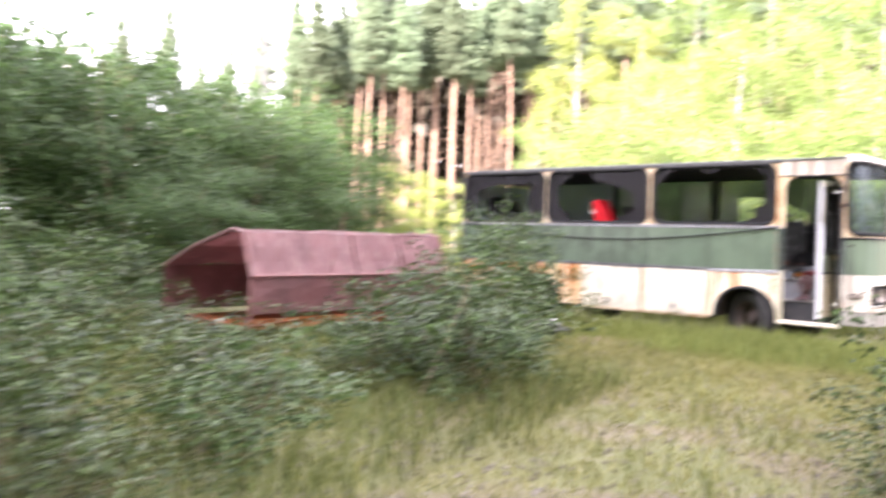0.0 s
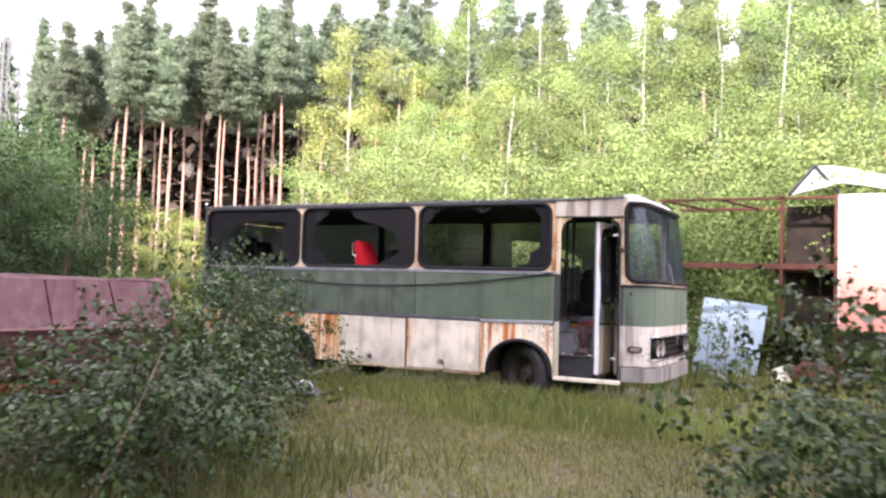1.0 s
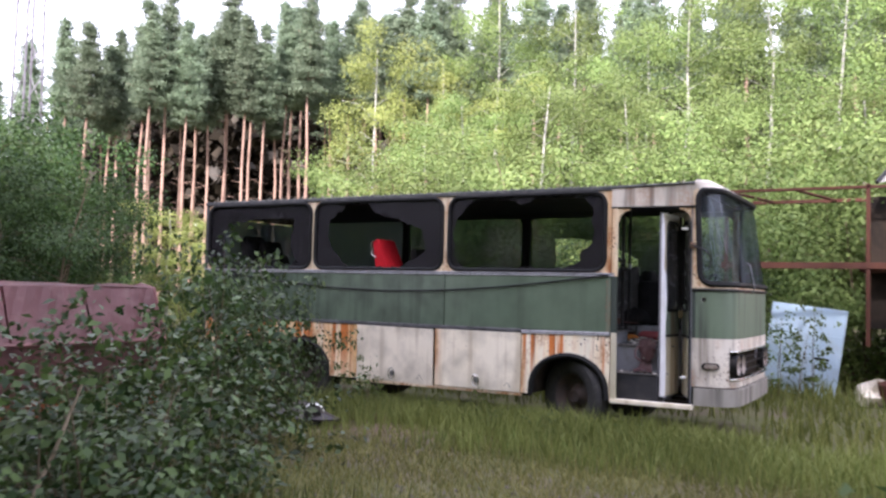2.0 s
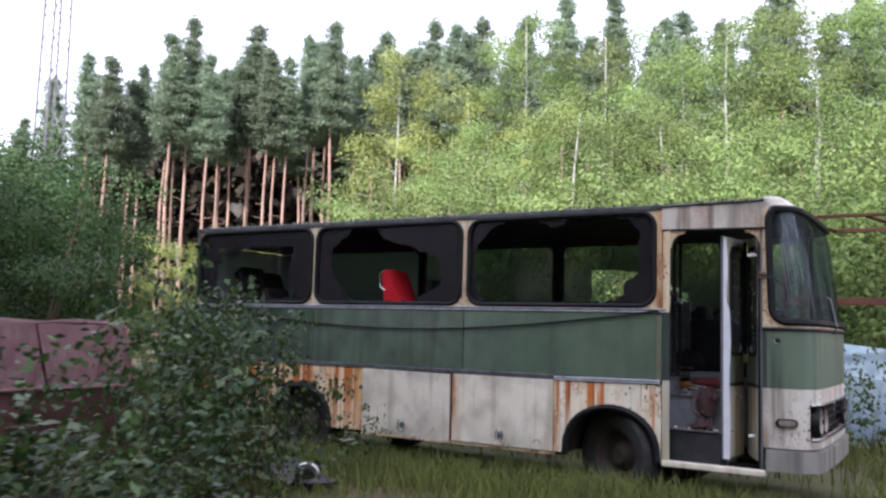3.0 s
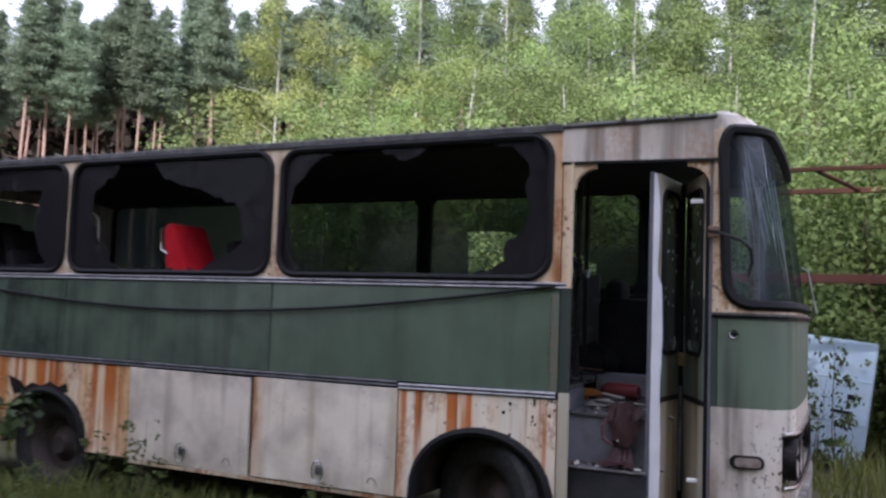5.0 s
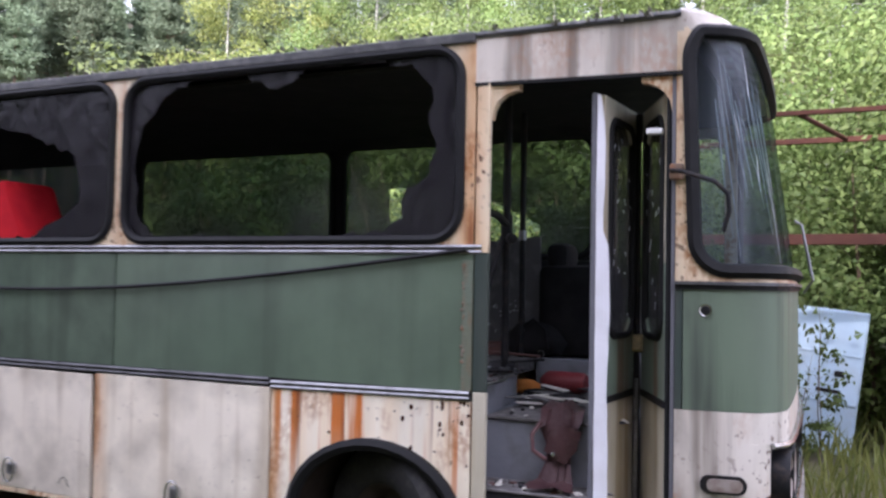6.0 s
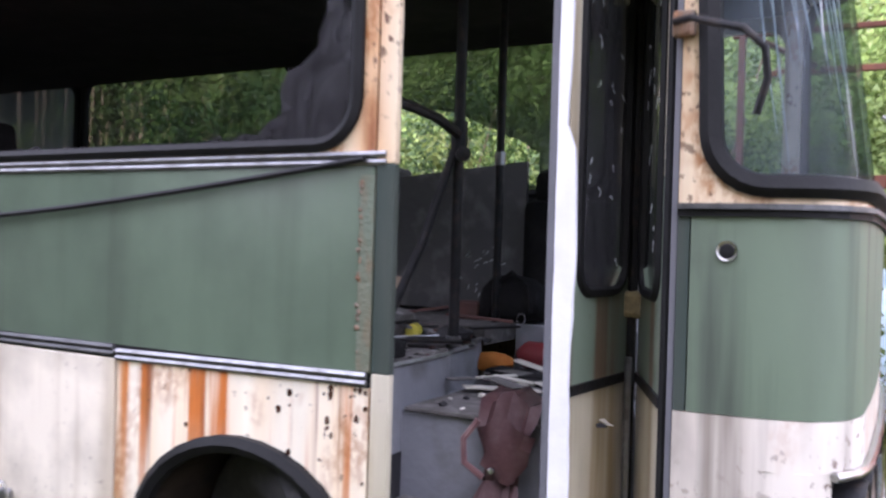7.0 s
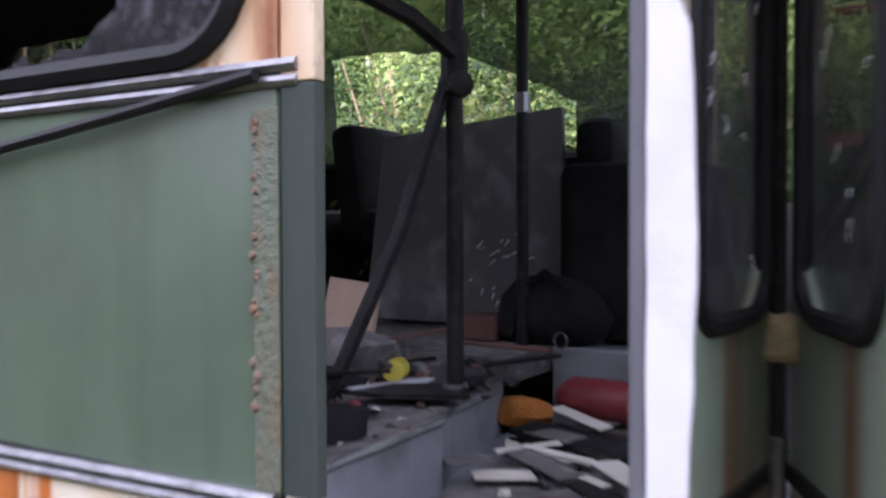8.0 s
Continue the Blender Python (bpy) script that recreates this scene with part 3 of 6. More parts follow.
part("tail_skirt_panel", box(REAR, SIDE, 0.44, -10.19, SIDE + 0.03, 0.96, 0.004), CREAM_RUST_HEAVY, coach, "rusted cream tail panel")
part("tail_skirt_strip", box(REAR, SIDE, 0.966, -10.19, SIDE + 0.03, 1.153, 0.004), CREAM_RUST_HEAVY, coach)


def arch_rim(cx, half, top, name):
    arc = arch_outline(0, 0, cx, half, top)[1:18]
    part(name, tube([(x, SIDE - 0.012, z) for x, z in arc], 0.033, 6), RUBBER, coach, "black wheel arch lip", True)
    bm = bmesh.new()
    n = len(arc)
    vs = [[bm.verts.new((x, y, z)) for x, z in arc] for y in (SIDE + 0.03, SIDE + 0.62)]
    for i in range(n - 1):
        bm.faces.new((vs[0][i], vs[0][i + 1], vs[1][i + 1], vs[1][i]))
    bm.faces.new(vs[1])
    part("wheel_well", bm, UNDER, coach, "near-black wheel well")


arch_rim(-5.735, 0.47, 0.915, "arch_lip")
arch_rim(-9.69, 0.46, 0.90, "arch_lip")

# torn, rusted-through edge over the rear wheel arch
torn = [(-10.16, 0.99), (-10.02, 0.96), (-9.95, 0.90), (-9.86, 0.955), (-9.76, 0.925), (-9.66, 0.97), (-9.55, 0.93), (-9.46, 0.97), (-9.44, 0.90), (-9.6, 0.885), (-9.8, 0.885), (-9.95, 0.86), (-10.08, 0.84), (-10.12, 0.90)]
part("torn_edge", plate([jagged(torn, 8, 0.006, 0.04)], wall_at(SIDE - 0.005, SIDE + 0.004)), UNDER, coach, "ragged rusted-through edge")

rnd = random.Random(31)
for i in range(26):
    x = rnd.choice((-5.56, -5.53, -5.40, -5.36, -5.30, -5.27, -5.98, -6.30, rnd.uniform(-6.3, -5.3), rnd.uniform(-10.1, -8.8), rnd.uniform(-11.5, -10.2))) + rnd.uniform(-0.03, 0.03)
    z = 1.146 - rnd.random() ** 2 * 0.30 - (0.25 if rnd.random() < 0.2 and x > -5.5 else 0)
    r = rnd.uniform(0.003, 0.010)
    loop = [(x + r * rnd.uniform(0.6, 1.2) * math.cos(k), z + r * rnd.uniform(0.8, 2.0) * math.sin(k)) for k in (2 * math.pi * j / 9 for j in range(9))]
    part("rust_flake", plate([loop], wall_at(SIDE - 0.003, SIDE + 0.002)), RUST_DARK, coach)

# luggage flaps with ring pulls
for a, b, hx, ajar, mat in ((-8.755, -7.572, -8.17, 1.6, CREAM_FLAP_WORN), (-7.538, -6.345, -6.93, 0.8, CREAM_FLAP)):
    swing = Matrix.Translation((a, SIDE, 1.147)) @ Matrix.Rotation(radians(ajar), 4, "X") @ Matrix.Rotation(radians(0.5 * (ajar > 1)), 4, "Y") @ Matrix.Translation((-a, -SIDE, -1.147))
    flap = part("luggage_flap", box(a, SIDE - 0.012, 0.435, b, SIDE + 0.02, 1.147, 0.006, swing), mat, coach, "grimy cream luggage flap hanging slightly ajar")
    bm = tube([(hx + 0.38 + 0.02 * k, SIDE - 0.016, 0.50 + 0.045 * k - 0.012 * k * k) for k in range(5)], 0.0025, 4)
    part("scratch", bm, RUBBER, flap, "dark curved scratch")
    ring = [(hx + 0.045 * math.cos(k), SIDE - 0.045, 0.545 + 0.07 * math.sin(k)) for k in (2 * math.pi * j / 16 for j in range(16))]
    part("ring_pull", tube(ring, 0.006, 6, True), CHROME, flap, "dull metal ring pull", True)
    part("latch_plate", box(hx - 0.03, SIDE - 0.038, 0.515, hx + 0.03, SIDE - 0.008, 0.585, 0.012), ALU, flap)
part("sill_rail", box(-8.76, SIDE + 0.01, 0.40, -6.34, SIDE + 0.06, 0.428, 0.004), CREAM_POST, coach, "rusty sill rail")

# sagging cable along the waist panel
cable = []
for k in range(25):
    f = k / 24
    cable.append((-5.26 - 6.2 * f, SIDE - 0.022, 1.848 - 0.235 * math.sin(math.pi * f ** 0.97)))
part("loose_trim_cord", tube(cable, 0.011, 6), RUBBER, coach, "sagging black trim cord", True)

# door surround
def slant(y0, y1):
    """Places a panel whose front end lies further in, where the coach narrows to its nose."""
    return lambda u, z, side: (u, (y1 if side else y0) + NOSE * min(1.0, max(0.0, (u + 5.235) / 0.9)), z)


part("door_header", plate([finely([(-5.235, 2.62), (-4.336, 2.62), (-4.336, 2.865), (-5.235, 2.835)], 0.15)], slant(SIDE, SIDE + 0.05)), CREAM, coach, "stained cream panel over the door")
for sgn, x in ((1, DOOR_L), (-1, DOOR_R)):
    cor = [(x, 2.624), (x, 2.45)] + [(x + sgn * 0.13 * (1 - math.cos(radians(k))), 2.45 + 0.13 * math.sin(radians(k))) for k in (20, 40, 60, 80)] + [(x + sgn * 0.13, 2.58), (x + sgn * 0.13, 2.624)]
    part("door_corner", plate([cor], slant(SIDE + 0.004, SIDE + 0.05)), CREAM_POST, coach)
part("header_gutter", plate([[(-5.235, 2.605), (-4.30, 2.605), (-4.30, 2.622), (-5.235, 2.622)]], slant(SIDE - 0.012, SIDE + 0.004)), RUBBER, coach, "dark drip moulding")
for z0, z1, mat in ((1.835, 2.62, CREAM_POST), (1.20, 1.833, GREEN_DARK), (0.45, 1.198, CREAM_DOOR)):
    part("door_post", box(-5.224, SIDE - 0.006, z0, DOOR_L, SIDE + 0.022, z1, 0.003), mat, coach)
part("door_post_edge", box(-5.284, SIDE - 0.005, 1.20, -5.232, SIDE + 0.002, 1.80, 0.002), STRIP, coach, "rust-stained grey joint strip")
rnd = random.Random(21)
for i in range(26):
    z, r = 1.23 + 0.55 * rnd.random() ** 0.8, rnd.uniform(0.004, 0.010)
    part("rust_blister", lathe([(0.0, -0.5 * r), (0.6 * r, -0.4 * r), (r, 0.3 * r)], (-5.283 + rnd.uniform(-0.006, 0.008), SIDE - 0.006, z), 0, 8), RUST_JOINT, coach, "", True)
part("front_post", box(DOOR_R, SIDE + NOSE + 0.003, 0.45, -4.337, SIDE + NOSE + 0.09, 2.62, 0.003), GREY_EDGE, coach)
part("post_seal", tube([(DOOR_R - 0.012, SIDE + NOSE + 0.03, 0.46), (DOOR_R - 0.012, SIDE + NOSE + 0.03, 2.52)], 0.016, 6), RUBBER, coach)
part("door_sill", box(DOOR_L - 0.06, SIDE - 0.03, 0.415, DOOR_R + 0.05, SIDE + 0.07, 0.465, 0.008), CREAM_FLAP, coach, "dented cream door sill")

# roof: shallow dome with a dark gutter rail
def make_roof():
    bm, rows = bmesh.new(), []
    for x in [REAR + i * (-4.30 - REAR) / 12 for i in range(13)]:
        row = []
        for k in range(13):
            f = k / 12
            near = SIDE + 0.06 + NOSE * min(1.0, max(0.0, (x + 5.8) / 0.9))
            row.append(bm.verts.new((x, near + (FAR - near) * f, 2.835 + 0.13 * (1 - abs(2 * f - 1) ** 2.6) - 0.05 * max(0, -10.9 - x))))
        rows.append(row)
    for r, s in zip(rows, rows[1:]):
        for a in range(12):
            bm.faces.new((r[a], r[a + 1], s[a + 1], s[a]))
    got = bmesh.ops.extrude_face_region(bm, geom=bm.faces[:])
    bmesh.ops.translate(bm, verts=[v for v in got["geom"] if isinstance(v, bmesh.types.BMVert)], vec=(0, 0, -0.05))
    return part("roof", bm, LINING, coach, "dark weathered roof", True)


make_roof()
part("gutter_rail", box(REAR - 0.02, SIDE - 0.02, 2.812, -5.235, SIDE + 0.03, 2.862, 0.008), RAIL_DARK, coach, "dark gutter rail along the roof edge")
part("gutter_rail", tube([(-5.236, SIDE, 2.845), (-4.75, SIDE + 0.5 * NOSE, 2.86), (-4.32, SIDE + NOSE, 2.873)], 0.017, 6), RAIL_DARK, coach, "dark gutter rail over the door", True)
part("gutter_rail", box(REAR - 0.02, FAR - 0.03, 2.812, -4.25, FAR + 0.02, 2.858, 0.008), RAIL_DARK, coach)
part("ceiling_panel", box(REAR + 0.05, SIDE + 0.15, 2.765, -4.30, FAR - 0.06, 2.785, 0), LINING, coach, "near-black ceiling lining")
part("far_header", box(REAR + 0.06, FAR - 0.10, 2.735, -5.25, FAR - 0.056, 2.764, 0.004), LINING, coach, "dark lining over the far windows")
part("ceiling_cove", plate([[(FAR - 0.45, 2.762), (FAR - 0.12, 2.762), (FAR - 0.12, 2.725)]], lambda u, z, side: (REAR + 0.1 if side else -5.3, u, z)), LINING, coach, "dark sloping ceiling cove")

# nose
cap = []
for s in [FRONT_S * i / 40 for i in range(41)]:
    cap.append(s)
part("nose_cap", strip(0.0, FRONT_S, 2.795, 2.885, 0.0, 0.05), CREAM, coach, "stained cream nose cap", True)
bm = bmesh.new()
rim = [bm.verts.new(Vector(front_at()(s, 2.885, 0))) for s in cap]
mid = [bm.verts.new(Vector(((-4.30 + (front_at()(s, 2.885, 0)[0] + 4.30) * 0.6), MID + (front_at()(s, 2.885, 0)[1] - MID) * 0.93, 2.92))) for s in cap]
for i in range(len(cap) - 1):
    bm.faces.new((rim[i], rim[i + 1], mid[i + 1], mid[i]))
bm.faces.new(mid)
part("nose_crown", bm, CREAM, coach, "", True)
G0, G1 = 0.075, FRONT_S - 0.075
glass_loop = rrect(G0, 1.755, G1, 2.80, 0.14)
frame_outer = finely([(0.0, 1.715), (FRONT_S, 1.715), (FRONT_S, 2.81), (0.0, 2.81)], 0.05)
part("windscreen_frame", plate([frame_outer, finely(glass_loop, 0.05)], front_at()), CREAM_POST, coach, "cream windscreen frame with rusty corners")
seal = part("windscreen_seal", tube([front_at(0.004)(u, z, 0) for u, z in finely(rrect(G0 + 0.012, 1.767, G1 - 0.012, 2.788, 0.135), 0.06)], 0.032, 6, True), RUBBER, coach, "thick black windscreen seal", True)
n = 60
verts, faces = [], []
for i in range(n + 1):
    for j in range(7):
        verts.append(front_at(-0.012)(G0 + 0.02 + (G1 - G0 - 0.04) * i / n, 1.765 + 1.02 * j / 6, 0))
for i in range(n):
    for j in range(6):
        faces.append((i * 7 + j, i * 7 + j + 1, (i + 1) * 7 + j + 1, (i + 1) * 7 + j))
screen = part("windscreen", (verts, faces), GLASS_FRONT, seal, "cracked dirty wrap-round windscreen", True)
screen.visible_shadow = False
part("nose_belt", strip(0.0, FRONT_S, 1.688, 1.715, 0.010, 0.05), RUBBER, coach, "black belt strip under the windscreen")
part("nose_belt_trim", strip(0.0, FRONT_S, 1.707, 1.721, 0.022, 0.03), DULL_TRIM, coach)
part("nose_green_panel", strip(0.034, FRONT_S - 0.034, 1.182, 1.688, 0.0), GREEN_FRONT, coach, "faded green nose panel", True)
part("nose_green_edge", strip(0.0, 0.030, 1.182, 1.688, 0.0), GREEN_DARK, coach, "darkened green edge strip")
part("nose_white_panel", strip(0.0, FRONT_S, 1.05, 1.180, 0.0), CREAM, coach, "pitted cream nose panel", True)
LAMP0 = 0.40
part("nose_lower_panel", strip(0.0, LAMP0, 0.66, 1.05, 0.0), CREAM, coach, "pitted cream corner panel", True)
part("nose_lower_panel", strip(FRONT_S - LAMP0, FRONT_S, 0.66, 1.05, 0.0), CREAM, coach, "", True)
part("nose_apron", strip(LAMP0, FRONT_S - LAMP0, 0.66, 0.74, 0.0), CREAM, coach, "", True)
part("grille_recess", strip(LAMP0, FRONT_S - LAMP0, 0.74, 1.05, -0.07, 0.03), UNDER, coach, "dark empty grille recess", True)
for z in (0.745, 1.045):
    pts = [front_at(0.012)(LAMP0 + (FRONT_S - 2 * LAMP0) * i / 24, z, 0) for i in range(25)]
    part("grille_trim", tube(pts, 0.014, 6), CHROME, coach, "pitted chrome grille trim", True)
for z in (0.82, 0.90, 0.97):
    pts = [front_at(-0.03)(LAMP0 + 0.42 + (FRONT_S - 2 * LAMP0 - 0.84) * i / 24, z, 0) for i in range(25)]
    part("grille_bar", tube(pts, 0.009, 5), DARK_STEEL, coach)
for s in (LAMP0 + 0.15, LAMP0 + 0.36, FRONT_S - LAMP0 - 0.36, FRONT_S - LAMP0 - 0.15):
    p, nrm = front_xy(s)
    prof = [(0.0, 0.0), (0.06, -0.012), (0.085, -0.03), (0.10, -0.045), (0.105, -0.03), (0.105, 0.06), (0.0, 0.06)]
    lamp = part("headlamp", lathe([(r, y) for r, y in prof], (p.x - nrm.x * 0.03, p.y - nrm.y * 0.03, 0.895), math.degrees(math.atan2(nrm.y, nrm.x)) + 90, 20), AMBER, coach, "broken dull headlamp", True)
    part("lamp_rim", lathe([(0.10, -0.03), (0.118, -0.05), (0.125, -0.03), (0.12, 0.03)], (p.x - nrm.x * 0.03, p.y - nrm.y * 0.03, 0.895), math.degrees(math.atan2(nrm.y, nrm.x)) + 90, 20), DARK_STEEL, lamp, "", True)
part("bumper", strip(0.03, FRONT_S - 0.03, 0.46, 0.645, 0.035, 0.06), BUMPER, coach, "dented scraped cream bumper", True)
part("bumper_gap", strip(0.03, FRONT_S - 0.03, 0.64, 0.665, -0.02, 0.03), UNDER, coach)
# indicator lamp and flap lock on the corner
ind = part("indicator_lamp", plate([rrect(0.11, 0.845, 0.29, 0.92, 0.034)], front_at(0.022, 0.02)), DARK_STEEL, coach, "cracked indicator lamp")
part("indicator_lens", plate([rrect(0.135, 0.857, 0.272, 0.908, 0.024)], front_at(0.032, 0.012)), AMBER, ind, "broken pale lens")
p, nrm = front_xy(0.125)
ang = math.degrees(math.atan2(nrm.y, nrm.x)) + 90
lock = part("flap_lock", lathe([(0.0, 0.004), (0.012, 0.002), (0.018, -0.006), (0.026, -0.008), (0.029, 0.004)], (p.x, p.y, 1.600), ang, 18), CHROME, coach, "round chrome flap lock", True)
part("lock_plug", lathe([(0.0, -0.012), (0.017, -0.011), (0.02, -0.002)], (p.x, p.y, 1.600), ang, 14), RUBBER, lock)
# mirror arm, bent, in front of the corner glass
part("mirror_arm", tube([(-4.35, SIDE + 0.05, 2.19), (-4.29, SIDE - 0.03, 2.175), (-4.15, SIDE - 0.10, 2.12), (-4.10, SIDE - 0.10, 2.07), (-4.095, SIDE - 0.09, 2.0), (-4.12, SIDE - 0.08, 1.92)], 0.010, 8), DARK_STEEL, coach, "bent dark mirror arm", True)
part("mirror_bracket", box(-4.36, SIDE + NOSE - 0.035, 2.15, -4.30, SIDE + NOSE - 0.002, 2.22, 0.01), RUST_JOINT, coach)
# wiper stalk standing off the nose
p, nrm = front_xy(1.0)
part("wiper_arm", tube([(-3.86, 13.75, 1.68), (-3.82, 13.72, 1.74), (-3.87, 13.70, 2.0), (-3.90, 13.69, 2.02)], 0.007, 6), ALU, coach, "pale bent wiper arm")
# pale strands for torn film, crack lines and reflection streaks down the screen's corner
rnd = random.Random(17)
for i in range(16):
    u0 = 0.24 + 0.020 * i + rnd.uniform(-0.008, 0.008)
    u1 = 0.30 + 0.026 * (i - 2) + rnd.uniform(-0.02, 0.02)
    top, low = 2.74 - rnd.random() * 0.25, 1.80 + rnd.random() * 0.35
    line = []
    for k in range(7):
        f = k / 6
        line.append(front_at(-0.018)(u0 + (u1 - u0) * f ** 1.5 + rnd.uniform(-0.003, 0.003), top + (low - top) * f, 0))
    w = rnd.choice((0.0015, 0.002, 0.003, 0.0045))
    part("film_glare_strand", tube(line, [w * 0.5, w, w * 1.2, w, w * 0.8, w * 0.6, w * 0.2], 4), CRACK, screen, "pale strand on the glass, torn film and bright reflection streak in one")

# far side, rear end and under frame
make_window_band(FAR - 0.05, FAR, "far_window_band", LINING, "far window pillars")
FAR_HOLES = {0: None, 1: None, 2: [(-6.95, 1.93), (-6.97, 2.43), (-6.6, 2.42), (-6.26, 2.38), (-6.0, 2.27), (-5.72, 2.14), (-5.70, 1.95)]}
for i, (a, b) in enumerate(WINDOWS):
    ring = rrect(a + 0.004, W_LOW + 0.004, b - 0.004, W_TOP - 0.03, 0.13)
    seal = part("far_window_seal", tube([(x, FAR - 0.055, z) for x, z in ring], 0.028, 6, True), RUBBER, coach, "", True)
    loops = [rrect(a + 0.014, W_LOW + 0.014, b - 0.014, W_TOP - 0.04, 0.12)]
    if FAR_HOLES[i]:
        loops.append(jagged(FAR_HOLES[i], 20 + i, 0.012, 0.05))
    pane = part("far_window_pane", plate(loops, wall_at(FAR - 0.032, FAR - 0.026)), GLASS_DUSTY if i == 0 else GLASS_FAR, seal, "hazy green-tinted glass")
    pane.visible_shadow = False
part("driver_window_wall", plate([[(-5.235, 1.2), (-4.33, 1.2), (-4.33, 2.835), (-5.235, 2.835)], rrect(-5.15, 1.7, -4.42, 2.7, 0.1)], wall_at(FAR - 0.05, FAR)), CREAM, coach)
part("far_waist_panel", box(REAR, FAR - 0.05, 0.44, -4.33, FAR, 1.198, 0.004), CREAM, coach)
part("far_green_panel", box(REAR, FAR - 0.05, 1.20, -5.237, FAR, 1.870, 0.004), GREEN, coach)
rear_loop = [(SIDE + 0.05, 0.44), (FAR - 0.05, 0.44), (FAR - 0.05, 2.835), (SIDE + 0.05, 2.835)]
part("rear_wall", plate([rear_loop, rrect(SIDE + 0.25, 1.88, FAR - 0.25, 2.66, 0.12)], lambda u, z, side: (REAR + 0.05 * side, u, z)), CREAM, coach, "rear end with a wide window")
rear_pane = part("rear_window_pane", plate([rrect(SIDE + 0.26, 1.89, FAR - 0.26, 2.65, 0.11)], lambda u, z, side: (REAR + 0.02 + 0.006 * side, u, z)), GLASS_DUSTY, coach, "hazy rear window")
rear_pane.visible_shadow = False
part("rear_corner_trim", box(REAR - 0.012, SIDE - 0.012, 0.44, REAR + 0.055, SIDE + 0.055, 2.82, 0.02), RAIL_DARK, coach, "dark rear corner trim")
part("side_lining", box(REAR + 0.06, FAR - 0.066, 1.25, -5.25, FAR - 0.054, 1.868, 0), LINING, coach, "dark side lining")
part("cabin_floor", plate([[(REAR + 0.06, SIDE + 0.06), (-5.91, SIDE + 0.06), (-5.91, SIDE + 1.17), (-5.43, SIDE + 1.17), (-5.43, FAR - 0.06), (REAR + 0.06, FAR - 0.06)]], lambda u, v, side: (u, v, 1.245 - 0.075 * side)), FLOOR_DIRT, coach, "dirty cabin floor")
part("under_frame", box(REAR + 0.06, SIDE + 0.64, 0.42, -4.5, FAR - 0.06, 0.47, 0), UNDER, coach, "near-black underside")
part("under_bulkhead", box(-9.2, SIDE + 0.10, 0.40, -6.25, SIDE + 0.14, 1.16, 0), UNDER, coach)
for a, b in ((-11.5, -10.2), (-5.2, -4.4)):
    part("under_bulkhead", box(a, SIDE + 0.34, 0.43, b, SIDE + 0.38, 0.46, 0), UNDER, coach)


def wheel(x, y, turn):
    t = part("tyre", lathe([(0.27, -0.10), (0.33, -0.135), (0.42, -0.135), (0.452, -0.11), (0.460, -0.07), (0.452, -0.055), (0.460, -0.04), (0.462, 0.04), (0.452, 0.055), (0.460, 0.07), (0.45, 0.11), (0.42, 0.135), (0.33, 0.13), (0.27, 0.10)], (x, y, 0.43), turn), TYRE, coach, "worn black tyre", True)
    part("rim", lathe([(0.0, -0.04), (0.07, -0.05), (0.09, -0.02), (0.15, 0.03), (0.22, 0.02), (0.25, -0.07), (0.28, -0.10), (0.285, -0.08), (0.27, 0.10)], (x, y, 0.43), turn), RIM, t, "rusty steel rim", True)


wheel(-5.70, SIDE + 0.22, -24)
wheel(-9.69, SIDE + 0.20, 0)
wheel(-5.70, FAR - 0.22, -24)
wheel(-9.69, FAR - 0.20, 0)

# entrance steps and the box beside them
# near-black riser stands in for the dark opening below the tread
part("lower_step", box(-5.275, SIDE + 0.06, 0.44, -4.70, SIDE + 0.28, 0.750, 0.02), LINING, coach, "lower step, near-black for the dark opening below its tread")
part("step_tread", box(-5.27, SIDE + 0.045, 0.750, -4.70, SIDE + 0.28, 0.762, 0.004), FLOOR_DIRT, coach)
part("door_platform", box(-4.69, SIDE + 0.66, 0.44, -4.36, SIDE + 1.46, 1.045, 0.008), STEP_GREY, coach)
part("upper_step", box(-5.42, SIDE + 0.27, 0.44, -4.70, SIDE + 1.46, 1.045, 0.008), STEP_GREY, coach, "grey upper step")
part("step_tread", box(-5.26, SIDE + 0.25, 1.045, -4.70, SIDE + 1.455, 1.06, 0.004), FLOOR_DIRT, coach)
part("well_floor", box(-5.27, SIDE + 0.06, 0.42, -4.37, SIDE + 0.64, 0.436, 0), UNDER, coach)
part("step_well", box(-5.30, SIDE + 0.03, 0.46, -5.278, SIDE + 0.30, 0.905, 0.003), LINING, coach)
part("driver_floor", box(-5.42, SIDE + 1.46, 0.9, -4.0, FAR - 0.06, 1.245, 0.008), STEP_GREY, coach, "grey driver's floor")
bm = bmesh.new()
base = [(-5.275, SIDE + 0.06), (-5.29, SIDE + 0.58), (-5.325, SIDE + 0.68), (-5.345, SIDE + 0.92), (-5.41, SIDE + 1.0), (-5.44, SIDE + 1.165), (-5.9, SIDE + 1.165), (-5.9, SIDE + 0.06)]
lo, hi = [bm.verts.new((x, y, 0.9)) for x, y in base], [bm.verts.new((x, y, 1.19)) for x, y in base]
bm.faces.new(hi)
for i in range(len(base)):
    j = (i + 1) % len(base)
    bm.faces.new((lo[i], lo[j], hi[j], hi[i]))
part("wheel_box", bm, STEP_GREY, coach, "grey vinyl wheel box by the steps")
part("wheel_box_top", plate([[(x - 0.008, y) for x, y in base]], lambda u, v, side: (u, v, 1.20 - 0.008 * side)), FLOOR_DIRT, coach)
part("box_edge_trim", tube([(x, y, 1.196) for x, y in base[:6]], 0.009, 6), ALU, coach)

